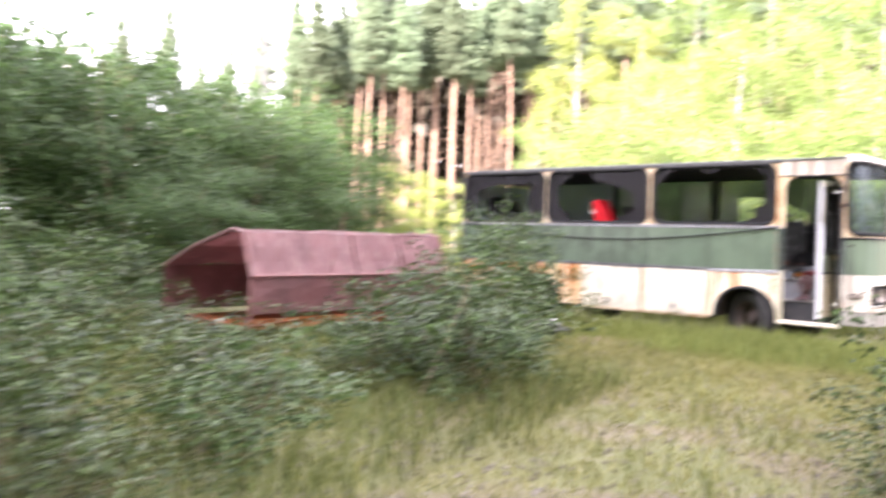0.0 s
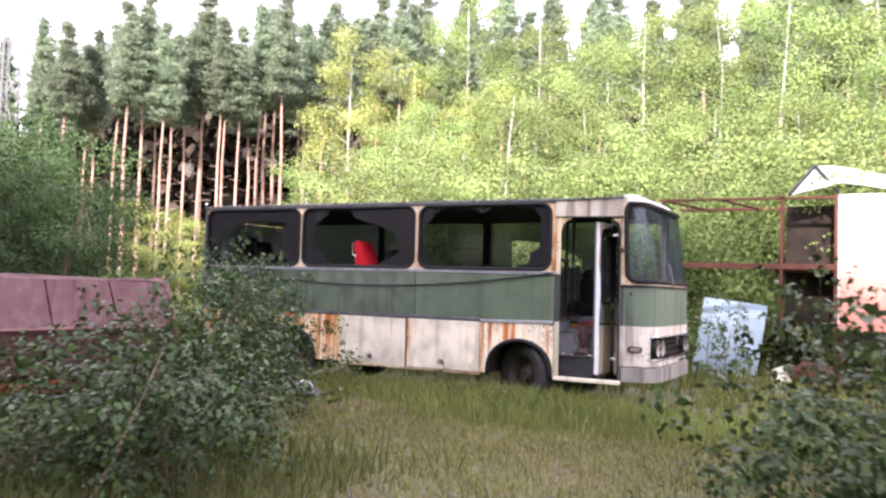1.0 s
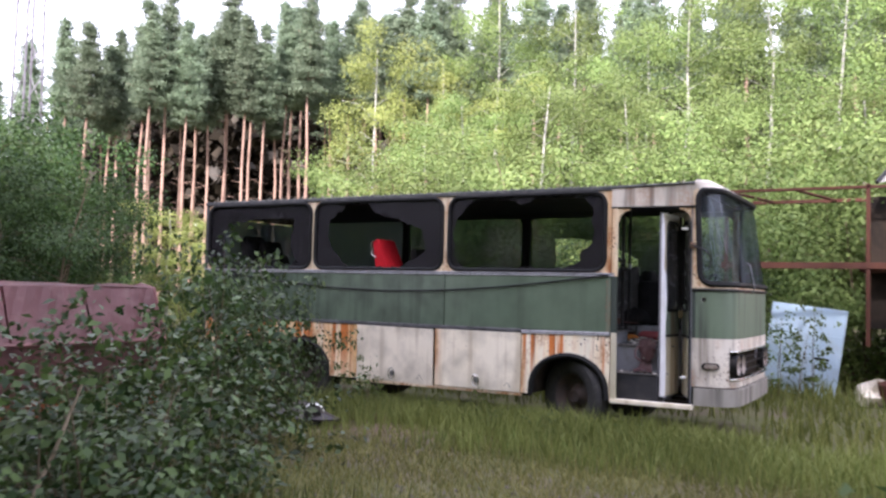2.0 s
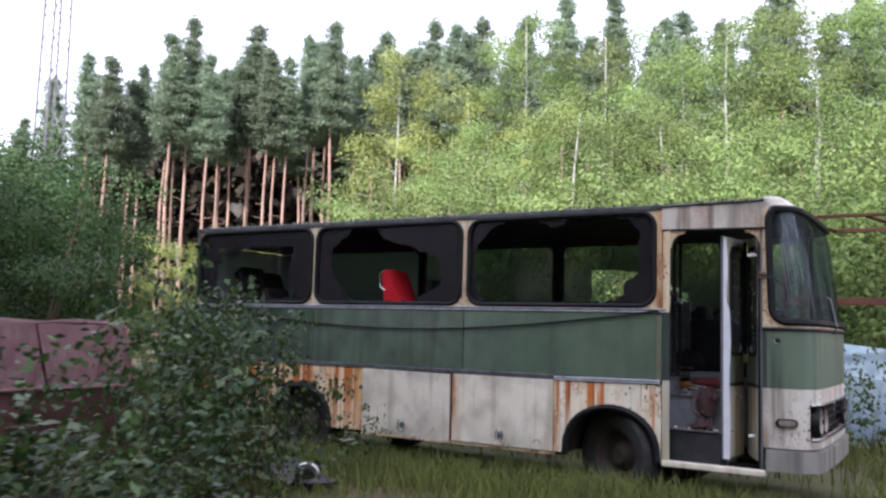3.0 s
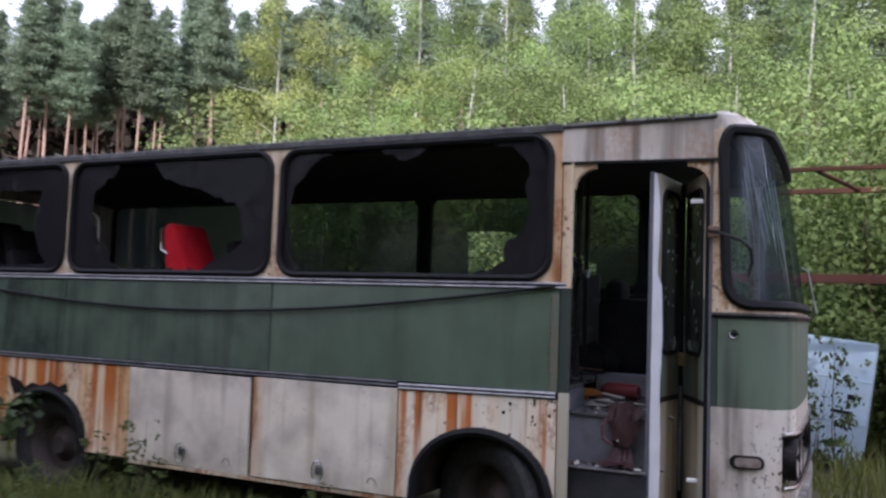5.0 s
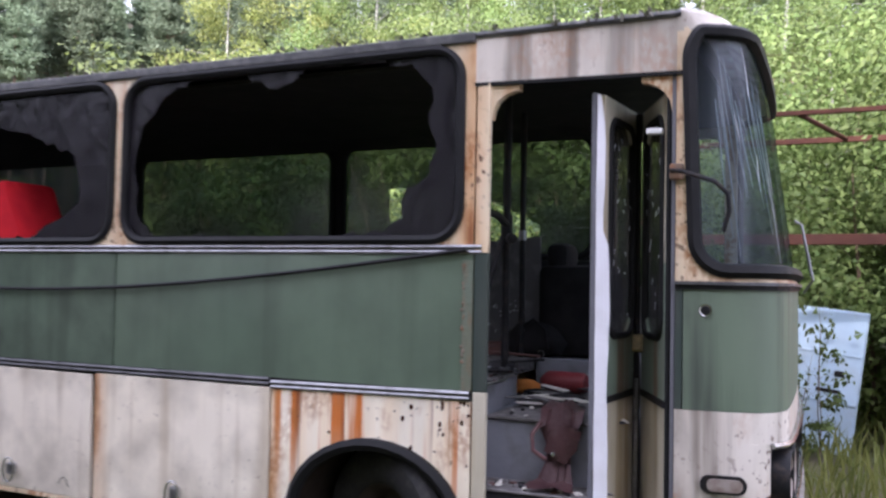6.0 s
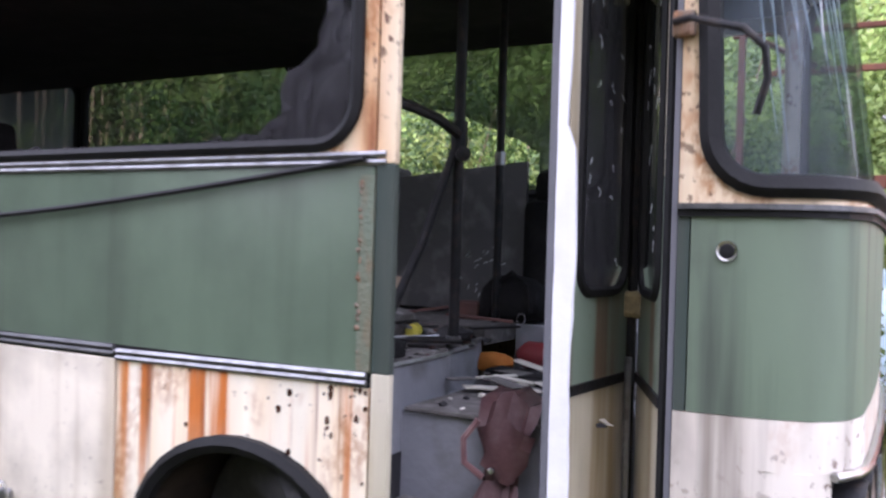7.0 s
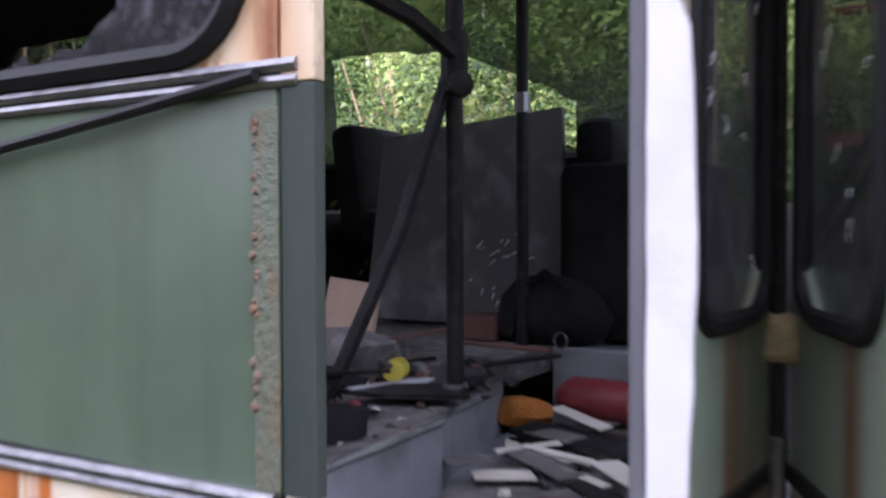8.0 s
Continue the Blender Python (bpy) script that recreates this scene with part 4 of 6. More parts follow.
# grab rails
part("grab_pole", tube([(-5.36, 13.71, 1.20), (-5.36, 13.71, 2.77)], 0.021, 10), DARK_STEEL, coach, "black upright grab pole", True)
part("pole_foot", tube([(-5.36, 13.71, 1.20), (-5.36, 13.71, 1.245)], 0.03, 12), ALU, coach)
part("pole_clamp", tube([(-5.36, 13.71, 1.93), (-5.36, 13.71, 2.07)], 0.033, 10), DARK_STEEL, coach)
part("clamp_knob", lathe([(0.0, -0.05), (0.028, -0.045), (0.03, 0.0), (0.0, 0.02)], (-5.325, 13.68, 1.94), 30, 10), DARK_STEEL, coach)
part("grab_pole", tube([(-5.515, 14.40, 1.24), (-5.515, 14.40, 2.77)], 0.019, 10), DARK_STEEL, coach, "black upright grab pole", True)
part("pole_collar", tube([(-5.515, 14.40, 1.97), (-5.515, 14.40, 2.03)], 0.026, 10), ALU, coach)
part("grab_rail", tube([(-5.36, 13.71, 2.02), (-5.315, 13.45, 2.05), (-5.26, 13.10, 2.05), (-5.25, 12.99, 2.04)], 0.020, 8), DARK_STEEL, coach, "black grab rail", True)
part("grab_rail", tube([(-5.37, 13.70, 1.97), (-5.445, 13.60, 1.60), (-5.515, 13.47, 1.30), (-5.545, 13.42, 1.22)], 0.018, 8), DARK_STEEL, coach, "black slanting grab rail", True)

rnd = random.Random(91)
for i in range(26):
    x, z = rnd.choice((-5.64, -5.62, -5.74)) + rnd.gauss(0, 0.035), rnd.choice((1.54, 1.53, 1.40)) + rnd.gauss(0, 0.025)
    part("dust_smear", tube([(x, 14.578, z), (x + rnd.uniform(0.005, 0.03), 14.578, z + rnd.uniform(0.0, 0.025))], [0.001, 0.0026], 4), CRACK, coach)
# partition board, driver's seat, dashboard
part("partition_board", plate([[(-6.25, 1.28), (-5.45, 1.28), (-5.46, 2.005), (-6.16, 1.94)]], wall_at(14.58, 14.605)), BOARD, coach, "leaning dark grey partition board with dusty smears")
drv = part("driver_seat", box(-5.45, 14.50, 1.25, -5.0, 14.95, 1.82, 0.05), BLACK_CLOTH, coach, "black driver's seat", True)
part("headrest", box(-5.41, 14.53, 1.80, -5.26, 14.8, 1.96, 0.05), BLACK_CLOTH, drv, "", True)
part("dashboard", box(-4.45, SIDE + 1.0, 1.24, -4.02, FAR - 0.10, 1.68, 0.05), LINING, coach, "dark dashboard")
part("steering_wheel", tube([(-4.62 + 0.10 * math.sin(k), 14.75 + 0.23 * math.cos(k), 1.72 + 0.2 * math.sin(k)) for k in (2 * math.pi * j / 24 for j in range(24))], 0.014, 6, True), RUBBER, coach, "black steering wheel", True)


# folding door, both leaves folded inwards
def make_door():
    door = part("folding_door", box(-4.675, 13.52, 0.5, -4.54, 13.56, 0.53, 0.003), DARK_STEEL, coach, "two-leaf folding door, folded open, green and cream")
    for (ax, ay), (bx, by), flip in (((-4.655, 13.07), (-4.618, 13.55), -1), ((-4.588, 13.55), (-4.385, 13.09), -1)):
        a, b = Vector((ax, ay)), Vector((bx, by))
        d = (b - a).normalized()
        nrm = Vector((d.y, -d.x))
        w = (b - a).length

        def place(u, z, side, a=a, d=d, nrm=nrm):
            q = a + d * u - nrm * (0.03 * side)
            return (q.x, q.y, z)
        hole = rrect(0.07, 1.465, w - 0.06, 2.46, 0.09)
        part("leaf_upper", plate([finely([(0.0, 1.80), (0.0, 2.55), (w, 2.55), (w, 1.80), (w - 0.061, 1.80), (w - 0.061, 2.37), (w - 0.15, 2.46), (0.16, 2.46), (0.071, 2.37), (0.071, 1.80)], 0.2)], place), CREAM_DOOR, door, "cream upper door leaf")
        part("leaf_middle", plate([finely([(0.0, 1.20), (w, 1.20), (w, 1.797), (w - 0.061, 1.797), (w - 0.061, 1.555), (w - 0.15, 1.465), (0.16, 1.465), (0.071, 1.555), (0.071, 1.797), (0.0, 1.797)], 0.2)], place), GREEN_DOOR, door, "green middle door leaf")
        part("leaf_lower", plate([[(0.0, 0.52), (w, 0.52), (w, 1.17), (0.0, 1.17)]], place), CREAM_DOOR, door, "yellowed cream lower door leaf")
        part("leaf_moulding", plate([[(0.0, 1.17), (w, 1.17), (w, 1.20), (0.0, 1.20)]], lambda u, z, side, place=place, nrm=nrm: tuple(Vector(place(u, z, side)) + Vector((nrm.x, nrm.y, 0)) * 0.008)), DARK_STEEL, door)
        part("leaf_seal", tube([place(u, z, 0) for u, z in hole], 0.017, 6, True), RUBBER, door, "black rubber seal", True)
        pane = part("leaf_pane", plate([rrect(0.075, 1.47, w - 0.065, 2.455, 0.085)], lambda u, z, side, place=place: place(u, z, 0.4 + 0.2 * side)), GLASS_DOOR, door, "dirty dark door glass")
        pane.visible_shadow = False
        rnd = random.Random(60 + int(abs(ax) * 100))
        for sgn in (-1, 1):
            part("hinge_strap", tube([(-4.603 + sgn * 0.02, 13.515, 1.41), (-4.603 + sgn * 0.055, 13.50, 1.385), (-4.603 + sgn * 0.075, 13.49, 1.40)], 0.006, 5), DARK_STEEL, door)
        # short pale lines draw cracks and the white glints on the crazed glass
        for k in range(18):
            u, z = rnd.uniform(0.10, w - 0.10), rnd.uniform(1.52, 2.4)
            line = []
            for q in range(5):
                line.append(place(u, z, -0.15))
                u, z = min(w - 0.09, max(0.09, u + rnd.uniform(-0.014, 0.014))), z + rnd.uniform(-0.006, 0.016)
            part("crack", tube(line, [0.0004, 0.0013, 0.0007, 0.0018, 0.0004], 4), CRACK, pane)
    # torn white seal on the leading edge
    rnd = random.Random(5)
    left, right = [], []
    for k in range(31):
        z = 0.52 + (2.55 - 0.52) * k / 30
        step = 0.016 if z < 1.90 else -0.008
        left.append((-4.685 + rnd.uniform(-0.001, 0.001), z))
        right.append((-4.642 + step + 0.004 * math.sin(z * 9) + rnd.uniform(-0.002, 0.002) - (0.02 * max(0, z - 2.45) / 0.1), z))
    part("leading_edge", plate([left[::-1] + right], lambda u, z, side: (u, 13.045 + 0.012 * side, z)), WHITE_EDGE, door, "torn white edge seal")
    part("leading_seal", box(-4.712, 13.05, 0.52, -4.686, 13.11, 2.56, 0.006), GREY_EDGE, door, "grey edge strip")
    part("hinge_block", box(-4.645, 13.50, 1.375, -4.56, 13.545, 1.465, 0.018), surf("mossy_hinge", (0.30, 0.24, 0.11), (0.14, 0.11, 0.06), 30, 0.8), door, "mossy hinge block")
    part("hinge_rod", tube([(-4.603, 13.525, 0.53), (-4.603, 13.525, 2.54)], 0.016, 6), DARK_STEEL, door)
    part("door_jack", tube([(-4.60, 13.49, 0.60), (-4.602, 13.50, 1.25)], 0.012, 6), ALU, door, "pale door rod")
    part("door_catch", box(-4.47, 13.05, 2.36, -4.40, 13.09, 2.385, 0.004), WHITE_PLASTIC, door)
    part("door_catch", box(-4.47, 13.05, 0.735, -4.41, 13.09, 0.755, 0.004), WHITE_PLASTIC, door)


make_door()


# seats inside
def seat(x, y, mat, label, h=1.07, tilt=8, wedge=0.0, handle=False):
    s = thing("coach_seat", (x, y, 1.245), label, "seat", "seats in the coach")
    lean = Matrix.Translation((x, y, 1.25)) @ Matrix.Rotation(radians(-tilt), 4, "Y") @ Matrix.Translation((-x, -y, -1.25))
    bm = box(x - 0.10, y - 0.21, 1.60, x + 0.03, y + 0.21, 1.245 + h, 0.05, lean)
    for v in bm.verts:
        if v.co.x > x - 0.06:
            v.co.x += wedge * (1.245 + h - v.co.z)
    part("backrest", bm, mat, s, "", True)
    part("cushion", box(x - 0.05, y - 0.22, 1.55, x + 0.42, y + 0.22, 1.69, 0.05), mat, s, "", True)
    part("pedestal", box(x + 0.02, y - 0.18, 1.245, x + 0.34, y + 0.18, 1.56, 0.02), DARK_STEEL, s)
    if handle:
        part("grab_handle", tube([(x - 0.16, y - 0.20, 2.05), (x - 0.24, y - 0.20, 2.09), (x - 0.25, y - 0.20, 2.25), (x - 0.19, y - 0.20, 2.28)], 0.011, 6), CHROME, s, "bright metal grab handle", True)
    return s


seat(-8.44, 13.32, RED_CLOTH, "red upholstered coach seat in the derelict coach", 1.07, 8, 0.30, True)
seat(-8.0, 13.55, BLACK_CLOTH, "black coach seat beside the red one", 0.95)
seat(-10.25, 13.40, BLACK_CLOTH, "dark toppled coach seat by the rear window", 0.92, 22)
seat(-9.95, 13.40, BLACK_CLOTH, "dark coach seat by the rear window", 0.80)
seat(-10.85, 13.42, BLACK_CLOTH, "dark coach seat at the rear", 1.12, 14)
seat(-10.55, 13.62, BLACK_CLOTH, "dark toppled coach seat by the rear window", 1.14, 20)
seat(-11.1, 13.62, BLACK_CLOTH, "dark coach seat at the rear", 1.16)


# ---- rubbish inside the coach ----
def crumpled(name, at, size, mat, label, category, seed, amount=0.25, sub=2, turn=0.0):
    bm = bmesh.new()
    bmesh.ops.create_icosphere(bm, subdivisions=sub, radius=0.5)
    off = Vector((seed * 3.7, seed, 0))
    for v in bm.verts:
        v.co += v.co.normalized() * amount * noise.noise(v.co * 2.6 + off)
        v.co.z = max(v.co.z, -0.36)
    low = min(v.co.z for v in bm.verts)
    for v in bm.verts:
        v.co.z -= low
    bmesh.ops.transform(bm, matrix=pose(*at, 0, 0, turn) @ Matrix.Diagonal((*size, 1)), verts=bm.verts[:])
    return tagged(part(name, bm, mat, None, "", True), label, category)


def leather_bag():
    b = thing("leather_bag", (-4.88, 13.2, 1.06), "torn maroon leather bag hanging over the entrance step", "bag")
    bm, rnd = bmesh.new(), random.Random(3)
    # a draped sheet: over the upper tread, down the riser, out over the lower tread
    path = [(13.44, 1.075), (13.33, 1.12), (13.235, 1.115), (13.19, 1.04), (13.175, 0.95), (13.165, 0.86), (13.12, 0.79), (13.02, 0.778)]
    rows = []
    for i, (y, z) in enumerate(path):
        half = (0.05, 0.08, 0.10, 0.095, 0.065, 0.055, 0.08, 0.11)[i]
        rows.append([bm.verts.new((-4.88 + half * (k / 4 - 1) + rnd.uniform(-0.01, 0.01), y - 0.03 * abs(math.sin(k * 1.3 + i * 0.8)), z + 0.022 * math.cos(k * 1.1 + i) * (0.4 + 0.6 * (i < 5)) + 0.012)) for k in range(9)])
    for r, s in zip(rows, rows[1:]):
        for k in range(8):
            bm.faces.new((r[k], r[k + 1], s[k + 1], s[k]))
    bmesh.ops.solidify(bm, geom=bm.faces[:], thickness=0.010)
    part("drape", bm, LEATHER, b, "", True)
    turn = Matrix.Translation((-4.85, 13.13, 0.98)) @ Matrix.Rotation(radians(28), 4, "Y")
    bm = bmesh.new()
    g = [[bm.verts.new(turn @ Vector((u * (0.075 - 0.02 * abs(v)), 0.012 * math.sin(3 * u + 4 * v) - 0.018 * (1 - u * u), v * 0.085))) for u in (-1, -0.5, 0, 0.5, 1)] for v in (-1, -0.5, 0, 0.5, 1)]
    for r, s in zip(g, g[1:]):
        for k in range(4):
            bm.faces.new((r[k], r[k + 1], s[k + 1], s[k]))
    bmesh.ops.solidify(bm, geom=bm.faces[:], thickness=0.008)
    part("flap", bm, LEATHER, b, "torn flap with a stud", True)
    part("stud", lathe([(0.0, -0.012), (0.010, -0.008), (0.012, 0.004)], (-4.885, 13.095, 0.925), 0, 12), CHROME, b, "round metal stud", True)
    part("strap", tube([(-4.96, 13.15, 1.06), (-5.0, 13.13, 1.0), (-4.99, 13.12, 0.93), (-4.93, 13.13, 0.89)], 0.011, 6), LEATHER, b, "", True)


leather_bag()
crumpled("foam_cushion", (-5.39, 14.13, 1.06), (0.21, 0.14, 0.10), FOAM, "orange foam cushion piece on the step floor", "cushion", 2, 0.12)
tagged(part("red_bottle", lathe([(0.0, -0.14), (0.05, -0.14), (0.062, -0.12), (0.062, 0.10), (0.04, 0.13), (0.02, 0.15), (0.0, 0.15)], (-5.19, 14.26, 1.124), 84, 16), RED_PLASTIC, None, "", True), "dull red plastic bottle lying on the step floor", "bottle")
rnd = random.Random(11)
for i in range(18):
    x, y, a = -5.12 + rnd.uniform(-0.18, 0.24), 13.66 + rnd.uniform(-0.1, 0.5), rnd.uniform(-70, 70)
    w, h = rnd.uniform(0.04, 0.11), rnd.uniform(0.010, 0.04)
    mat, lab = ((PAPER, "soiled strip of paper on the step floor"), (DARK_STEEL, "dark flat strip on the step floor"), (FLOOR_DIRT, "dusty grey scrap on the step floor"))[i % 3]
    tagged(part("floor_scrap", box(-w, -h, 0, w, h, 0.005, 0.0015, pose(x, y, 1.061 + 0.0025 * i, rnd.uniform(-3, 6), rnd.uniform(-3, 3), a)), mat, None), lab, "scrap", "scraps on the step")
tagged(part("dark_pad", box(-0.17, -0.06, 0, 0.17, 0.06, 0.035, 0.014, pose(-5.15, 13.93, 1.062, 2, 3, -14)), BLACK_CLOTH, None, "", True), "flat black pad lying on the step floor", "pad")
for i in range(190):
    k = i % 3
    if k == 0:
        x, y, z = -5.72 + rnd.random() * 0.42, 13.08 + rnd.random() * 0.9, 1.20
    elif k == 1:
        x, y, z = -5.22 + rnd.random() * 0.6, 13.03 + rnd.random() * 0.14, 0.762
    else:
        x, y, z = -5.2 + rnd.random() * 0.6, 13.26 + rnd.random() * 0.6, 1.06
    s = rnd.uniform(0.010, 0.042)
    crumpled("debris_lump", (x, y, z), (s, s * rnd.uniform(0.6, 1.8), s * 0.5), rnd.choice((PAPER, FLOOR_DIRT, LINING, BROWN_RUBBISH, FLOOR_DIRT)), "small lump of debris inside the coach", "debris", i, 0.4, 1, rnd.uniform(0, 180))
crumpled("dark_shoe", (-5.40, 13.24, 1.20), (0.22, 0.10, 0.09), BLACK_CLOTH, "flattened dark shoe on the wheel box", "shoe", 4, 0.15, 2, 50)
crumpled("red_rag", (-5.47, 13.46, 1.20), (0.07, 0.06, 0.04), RED_PLASTIC, "small red rag on the wheel box", "rag", 5, 0.3, 1)
for i in range(26):
    x, y = -5.93 + rnd.random() * 0.5, 13.15 + rnd.random() * 0.95
    s = rnd.uniform(0.05, 0.16)
    crumpled("dark_rubbish", (x, y, 1.20), (s, s * rnd.uniform(0.5, 1.6), s * rnd.uniform(0.25, 0.7)), rnd.choice((BLACK_CLOTH, LINING, BROWN_RUBBISH, BLACK_CLOTH, FLOOR_DIRT)), "dark crumpled rubbish heaped on the wheel box", "rubbish", 300 + i, 0.45, 2, rnd.uniform(0, 180))
for i in range(9):
    x, y, a = -5.9 + rnd.random() * 0.55, 13.3 + rnd.random() * 0.9, rnd.uniform(-90, 90)
    tagged(part("loose_strip", box(-rnd.uniform(0.08, 0.2), -0.012, 0, 0.16, 0.012, 0.01, 0.002, pose(x, y, 1.215 + 0.012 * i, rnd.uniform(-8, 8), rnd.uniform(-14, 14), a)), rnd.choice((DARK_STEEL, ALU, BROWN_RUBBISH, DARK_STEEL)), None), "loose metal or plastic strip among the rubbish", "strip", "strips on the wheel box")
# a metal frame, dark strip and black duffel on the wheel box and floor
fr = thing("metal_frame", (-5.6, 13.8, 1.20), "bent pale metal frame lying on the wheel box", "frame")
corners = [(-5.57, 13.59), (-5.47, 13.83), (-5.67, 14.01), (-5.77, 13.88)]
for (ax, ay), (bx, by) in zip(corners, corners[1:]):
    turn = math.degrees(math.atan2(by - ay, bx - ax))
    half = math.hypot(bx - ax, by - ay) / 2
    part("rail", box(-half - 0.012, -0.016, 0, half + 0.012, 0.016, 0.022, 0.004, pose((ax + bx) / 2, (ay + by) / 2, 1.214, 0, 0, turn)), GALV_BRIGHT, fr)
tagged(part("dark_plate", plate([[(-5.60, 13.57), (-5.47, 13.575), (-5.29, 13.655), (-5.31, 13.69), (-5.43, 13.73), (-5.55, 13.66)]], lambda u, v, side: (u, v, 1.232 - 0.012 * side + 0.03 * (v - 13.57))), DARK_STEEL, None), "dark wedge-shaped metal plate lying on the wheel box", "plate")
tagged(part("white_strip", box(-0.09, -0.014, 0, 0.09, 0.014, 0.010, 0.002, pose(-5.13, 13.78, 1.085, 3, 4, -4)), PAPER, None), "white plastic strip on the step floor", "strip")
tagged(part("paper_sheet", box(-0.12, -0.022, 0, 0.12, 0.022, 0.006, 0.002, pose(-5.21, 14.12, 1.10, 6, 3, -34)), PAPER, None), "crumpled strip of paper on the step floor", "paper")
tagged(part("yellow_cap", lathe([(0.0, -0.03), (0.030, -0.028), (0.032, 0.03), (0.0, 0.03)], (-5.63, 13.86, 1.235), 20, 12), YELLOW, None, "", True), "yellow plastic cap on the wheel box", "cap")
bag = crumpled("black_bag", (-5.46, 14.46, 1.245), (0.40, 0.14, 0.25), BLACK_CLOTH, "black bag slumped on the driver's floor", "bag", 6, 0.2)
part("ring", tube([(-5.38 + 0.02 * math.cos(k), 14.385, 1.27 + 0.024 * math.sin(k)) for k in (2 * math.pi * j / 14 for j in range(14))], 0.004, 5, True), CHROME, bag, "dull metal ring", True)
part("strap", tube([(-5.56, 14.41, 1.27), (-5.52, 14.40, 1.42), (-5.44, 14.40, 1.48), (-5.36, 14.40, 1.42), (-5.34, 14.40, 1.30)], 0.010, 5), BLACK_CLOTH, bag, "", True)
tagged(part("brown_box", box(-5.76, 14.42, 1.246, -5.62, 14.53, 1.33, 0.008), BROWN_RUBBISH, None), "dark brown box on the driver's floor", "box")
crumpled("rubbish_sack", (-5.76, 13.84, 1.20), (0.26, 0.34, 0.17), FLOOR_DIRT, "slumped grey-brown rubbish sack on the wheel box", "rubbish", 9, 0.35)
tagged(part("plywood_panel", box(-0.11, -0.01, 0, 0.11, 0.01, 0.26, 0.003, pose(-5.92, 14.0, 1.20, -10, 4, -12)), WOODISH, None), "light plywood panel leaning on the wheel box", "panel")

seat(-6.35, 14.95, BLACK_CLOTH, "black coach seat by the far windows", 0.80)
seat(-7.1, 14.95, BLACK_CLOTH, "black coach seat by the far windows", 0.78)


# ---- neighbouring wrecks ----
def make_van_body():
    v = thing("rusted_van_body", (-10.9, 8.5, 0), "rusted red van body shell lying in weeds", "van")
    y0, y1 = 6.85, 10.75
    sec = [(-10.02, 0.22), (-9.99, 0.36), (-9.98, 0.96), (-10.20, 1.56), (-10.42, 1.60), (-11.4, 1.34), (-12.25, 1.02), (-12.28, 0.32)]

    def sheet(a, b, ya, yb, mat, name, label="", n=4):
        (xa, za), (xb, zb) = a, b
        nrm = Vector((zb - za, 0, -(xb - xa))).normalized() * 0.02
        bm, rnd = bmesh.new(), random.Random(n)
        g = [[bm.verts.new(Vector((xa + (xb - xa) * j / 3, ya + (yb - ya) * i / 10, za + (zb - za) * j / 3)) + nrm * rnd.uniform(-0.9, 0.9)) for j in range(4)] for i in range(11)]
        for r, s in zip(g, g[1:]):
            for j in range(3):
                bm.faces.new((r[j], r[j + 1], s[j + 1], s[j]))
        bmesh.ops.solidify(bm, geom=bm.faces[:], thickness=0.015)
        return part(name, bm, mat, v, label)
    sheet(sec[0], sec[1], y0, y1, RUST_ORANGE, "sill", "orange rusted sill", 1)
    sheet((-9.985, 0.43), sec[2], y0, y1, RUST_RED, "side_panel", "dull red rusted side", 2)
    for k in range(4):
        a = y0 + (y1 - y0) * k / 4
        sheet(sec[2], sec[3], a + 0.01, a + (y1 - y0) / 4 - 0.01, RUST_PINK, "upper_panel", "faded pinkish-red upper side", 3 + k)
    sheet(sec[3], sec[4], y0, y1, RUST_RED, "roof_edge", "", 8)
    sheet(sec[4], sec[5], y0, y1, RUST_PINK, "roof_panel", "faded red sloping roof", 9)
    sheet(sec[5], sec[6], y0, y1, RUST_RED, "roof_panel", "", 10)
    sheet(sec[6], sec[7], y0, y1, RUST_RED, "far_side", "", 12)
    part("side_rib", tube([(-9.965, y0, 0.96), (-9.965, y1, 0.96)], 0.025, 6), RUST_RED, v)
    for y in (y0, y1):
        part("end_frame", tube([(x, y, z) for x, z in sec], 0.03, 6, True), RUST_RED, v, "rusty end frame")
    part("end_bulkhead", plate([[(x, z) for x, z in sec[1:]]], lambda u, z, side: (u, y1 - 0.05 - 0.02 * side, z)), BROWN_RUBBISH, v, "dark rusted end")
    part("inner_floor", box(-12.2, y0 + 0.02, 0.20, -10.05, y1 - 0.1, 0.25, 0), RUST_ORANGE, v)
    for x in (-11.5, -10.3):
        part("skid", box(x, y0 + 0.2, -0.05, x + 0.12, y1 - 0.2, 0.21, 0.01), UNDER, v)


make_van_body()


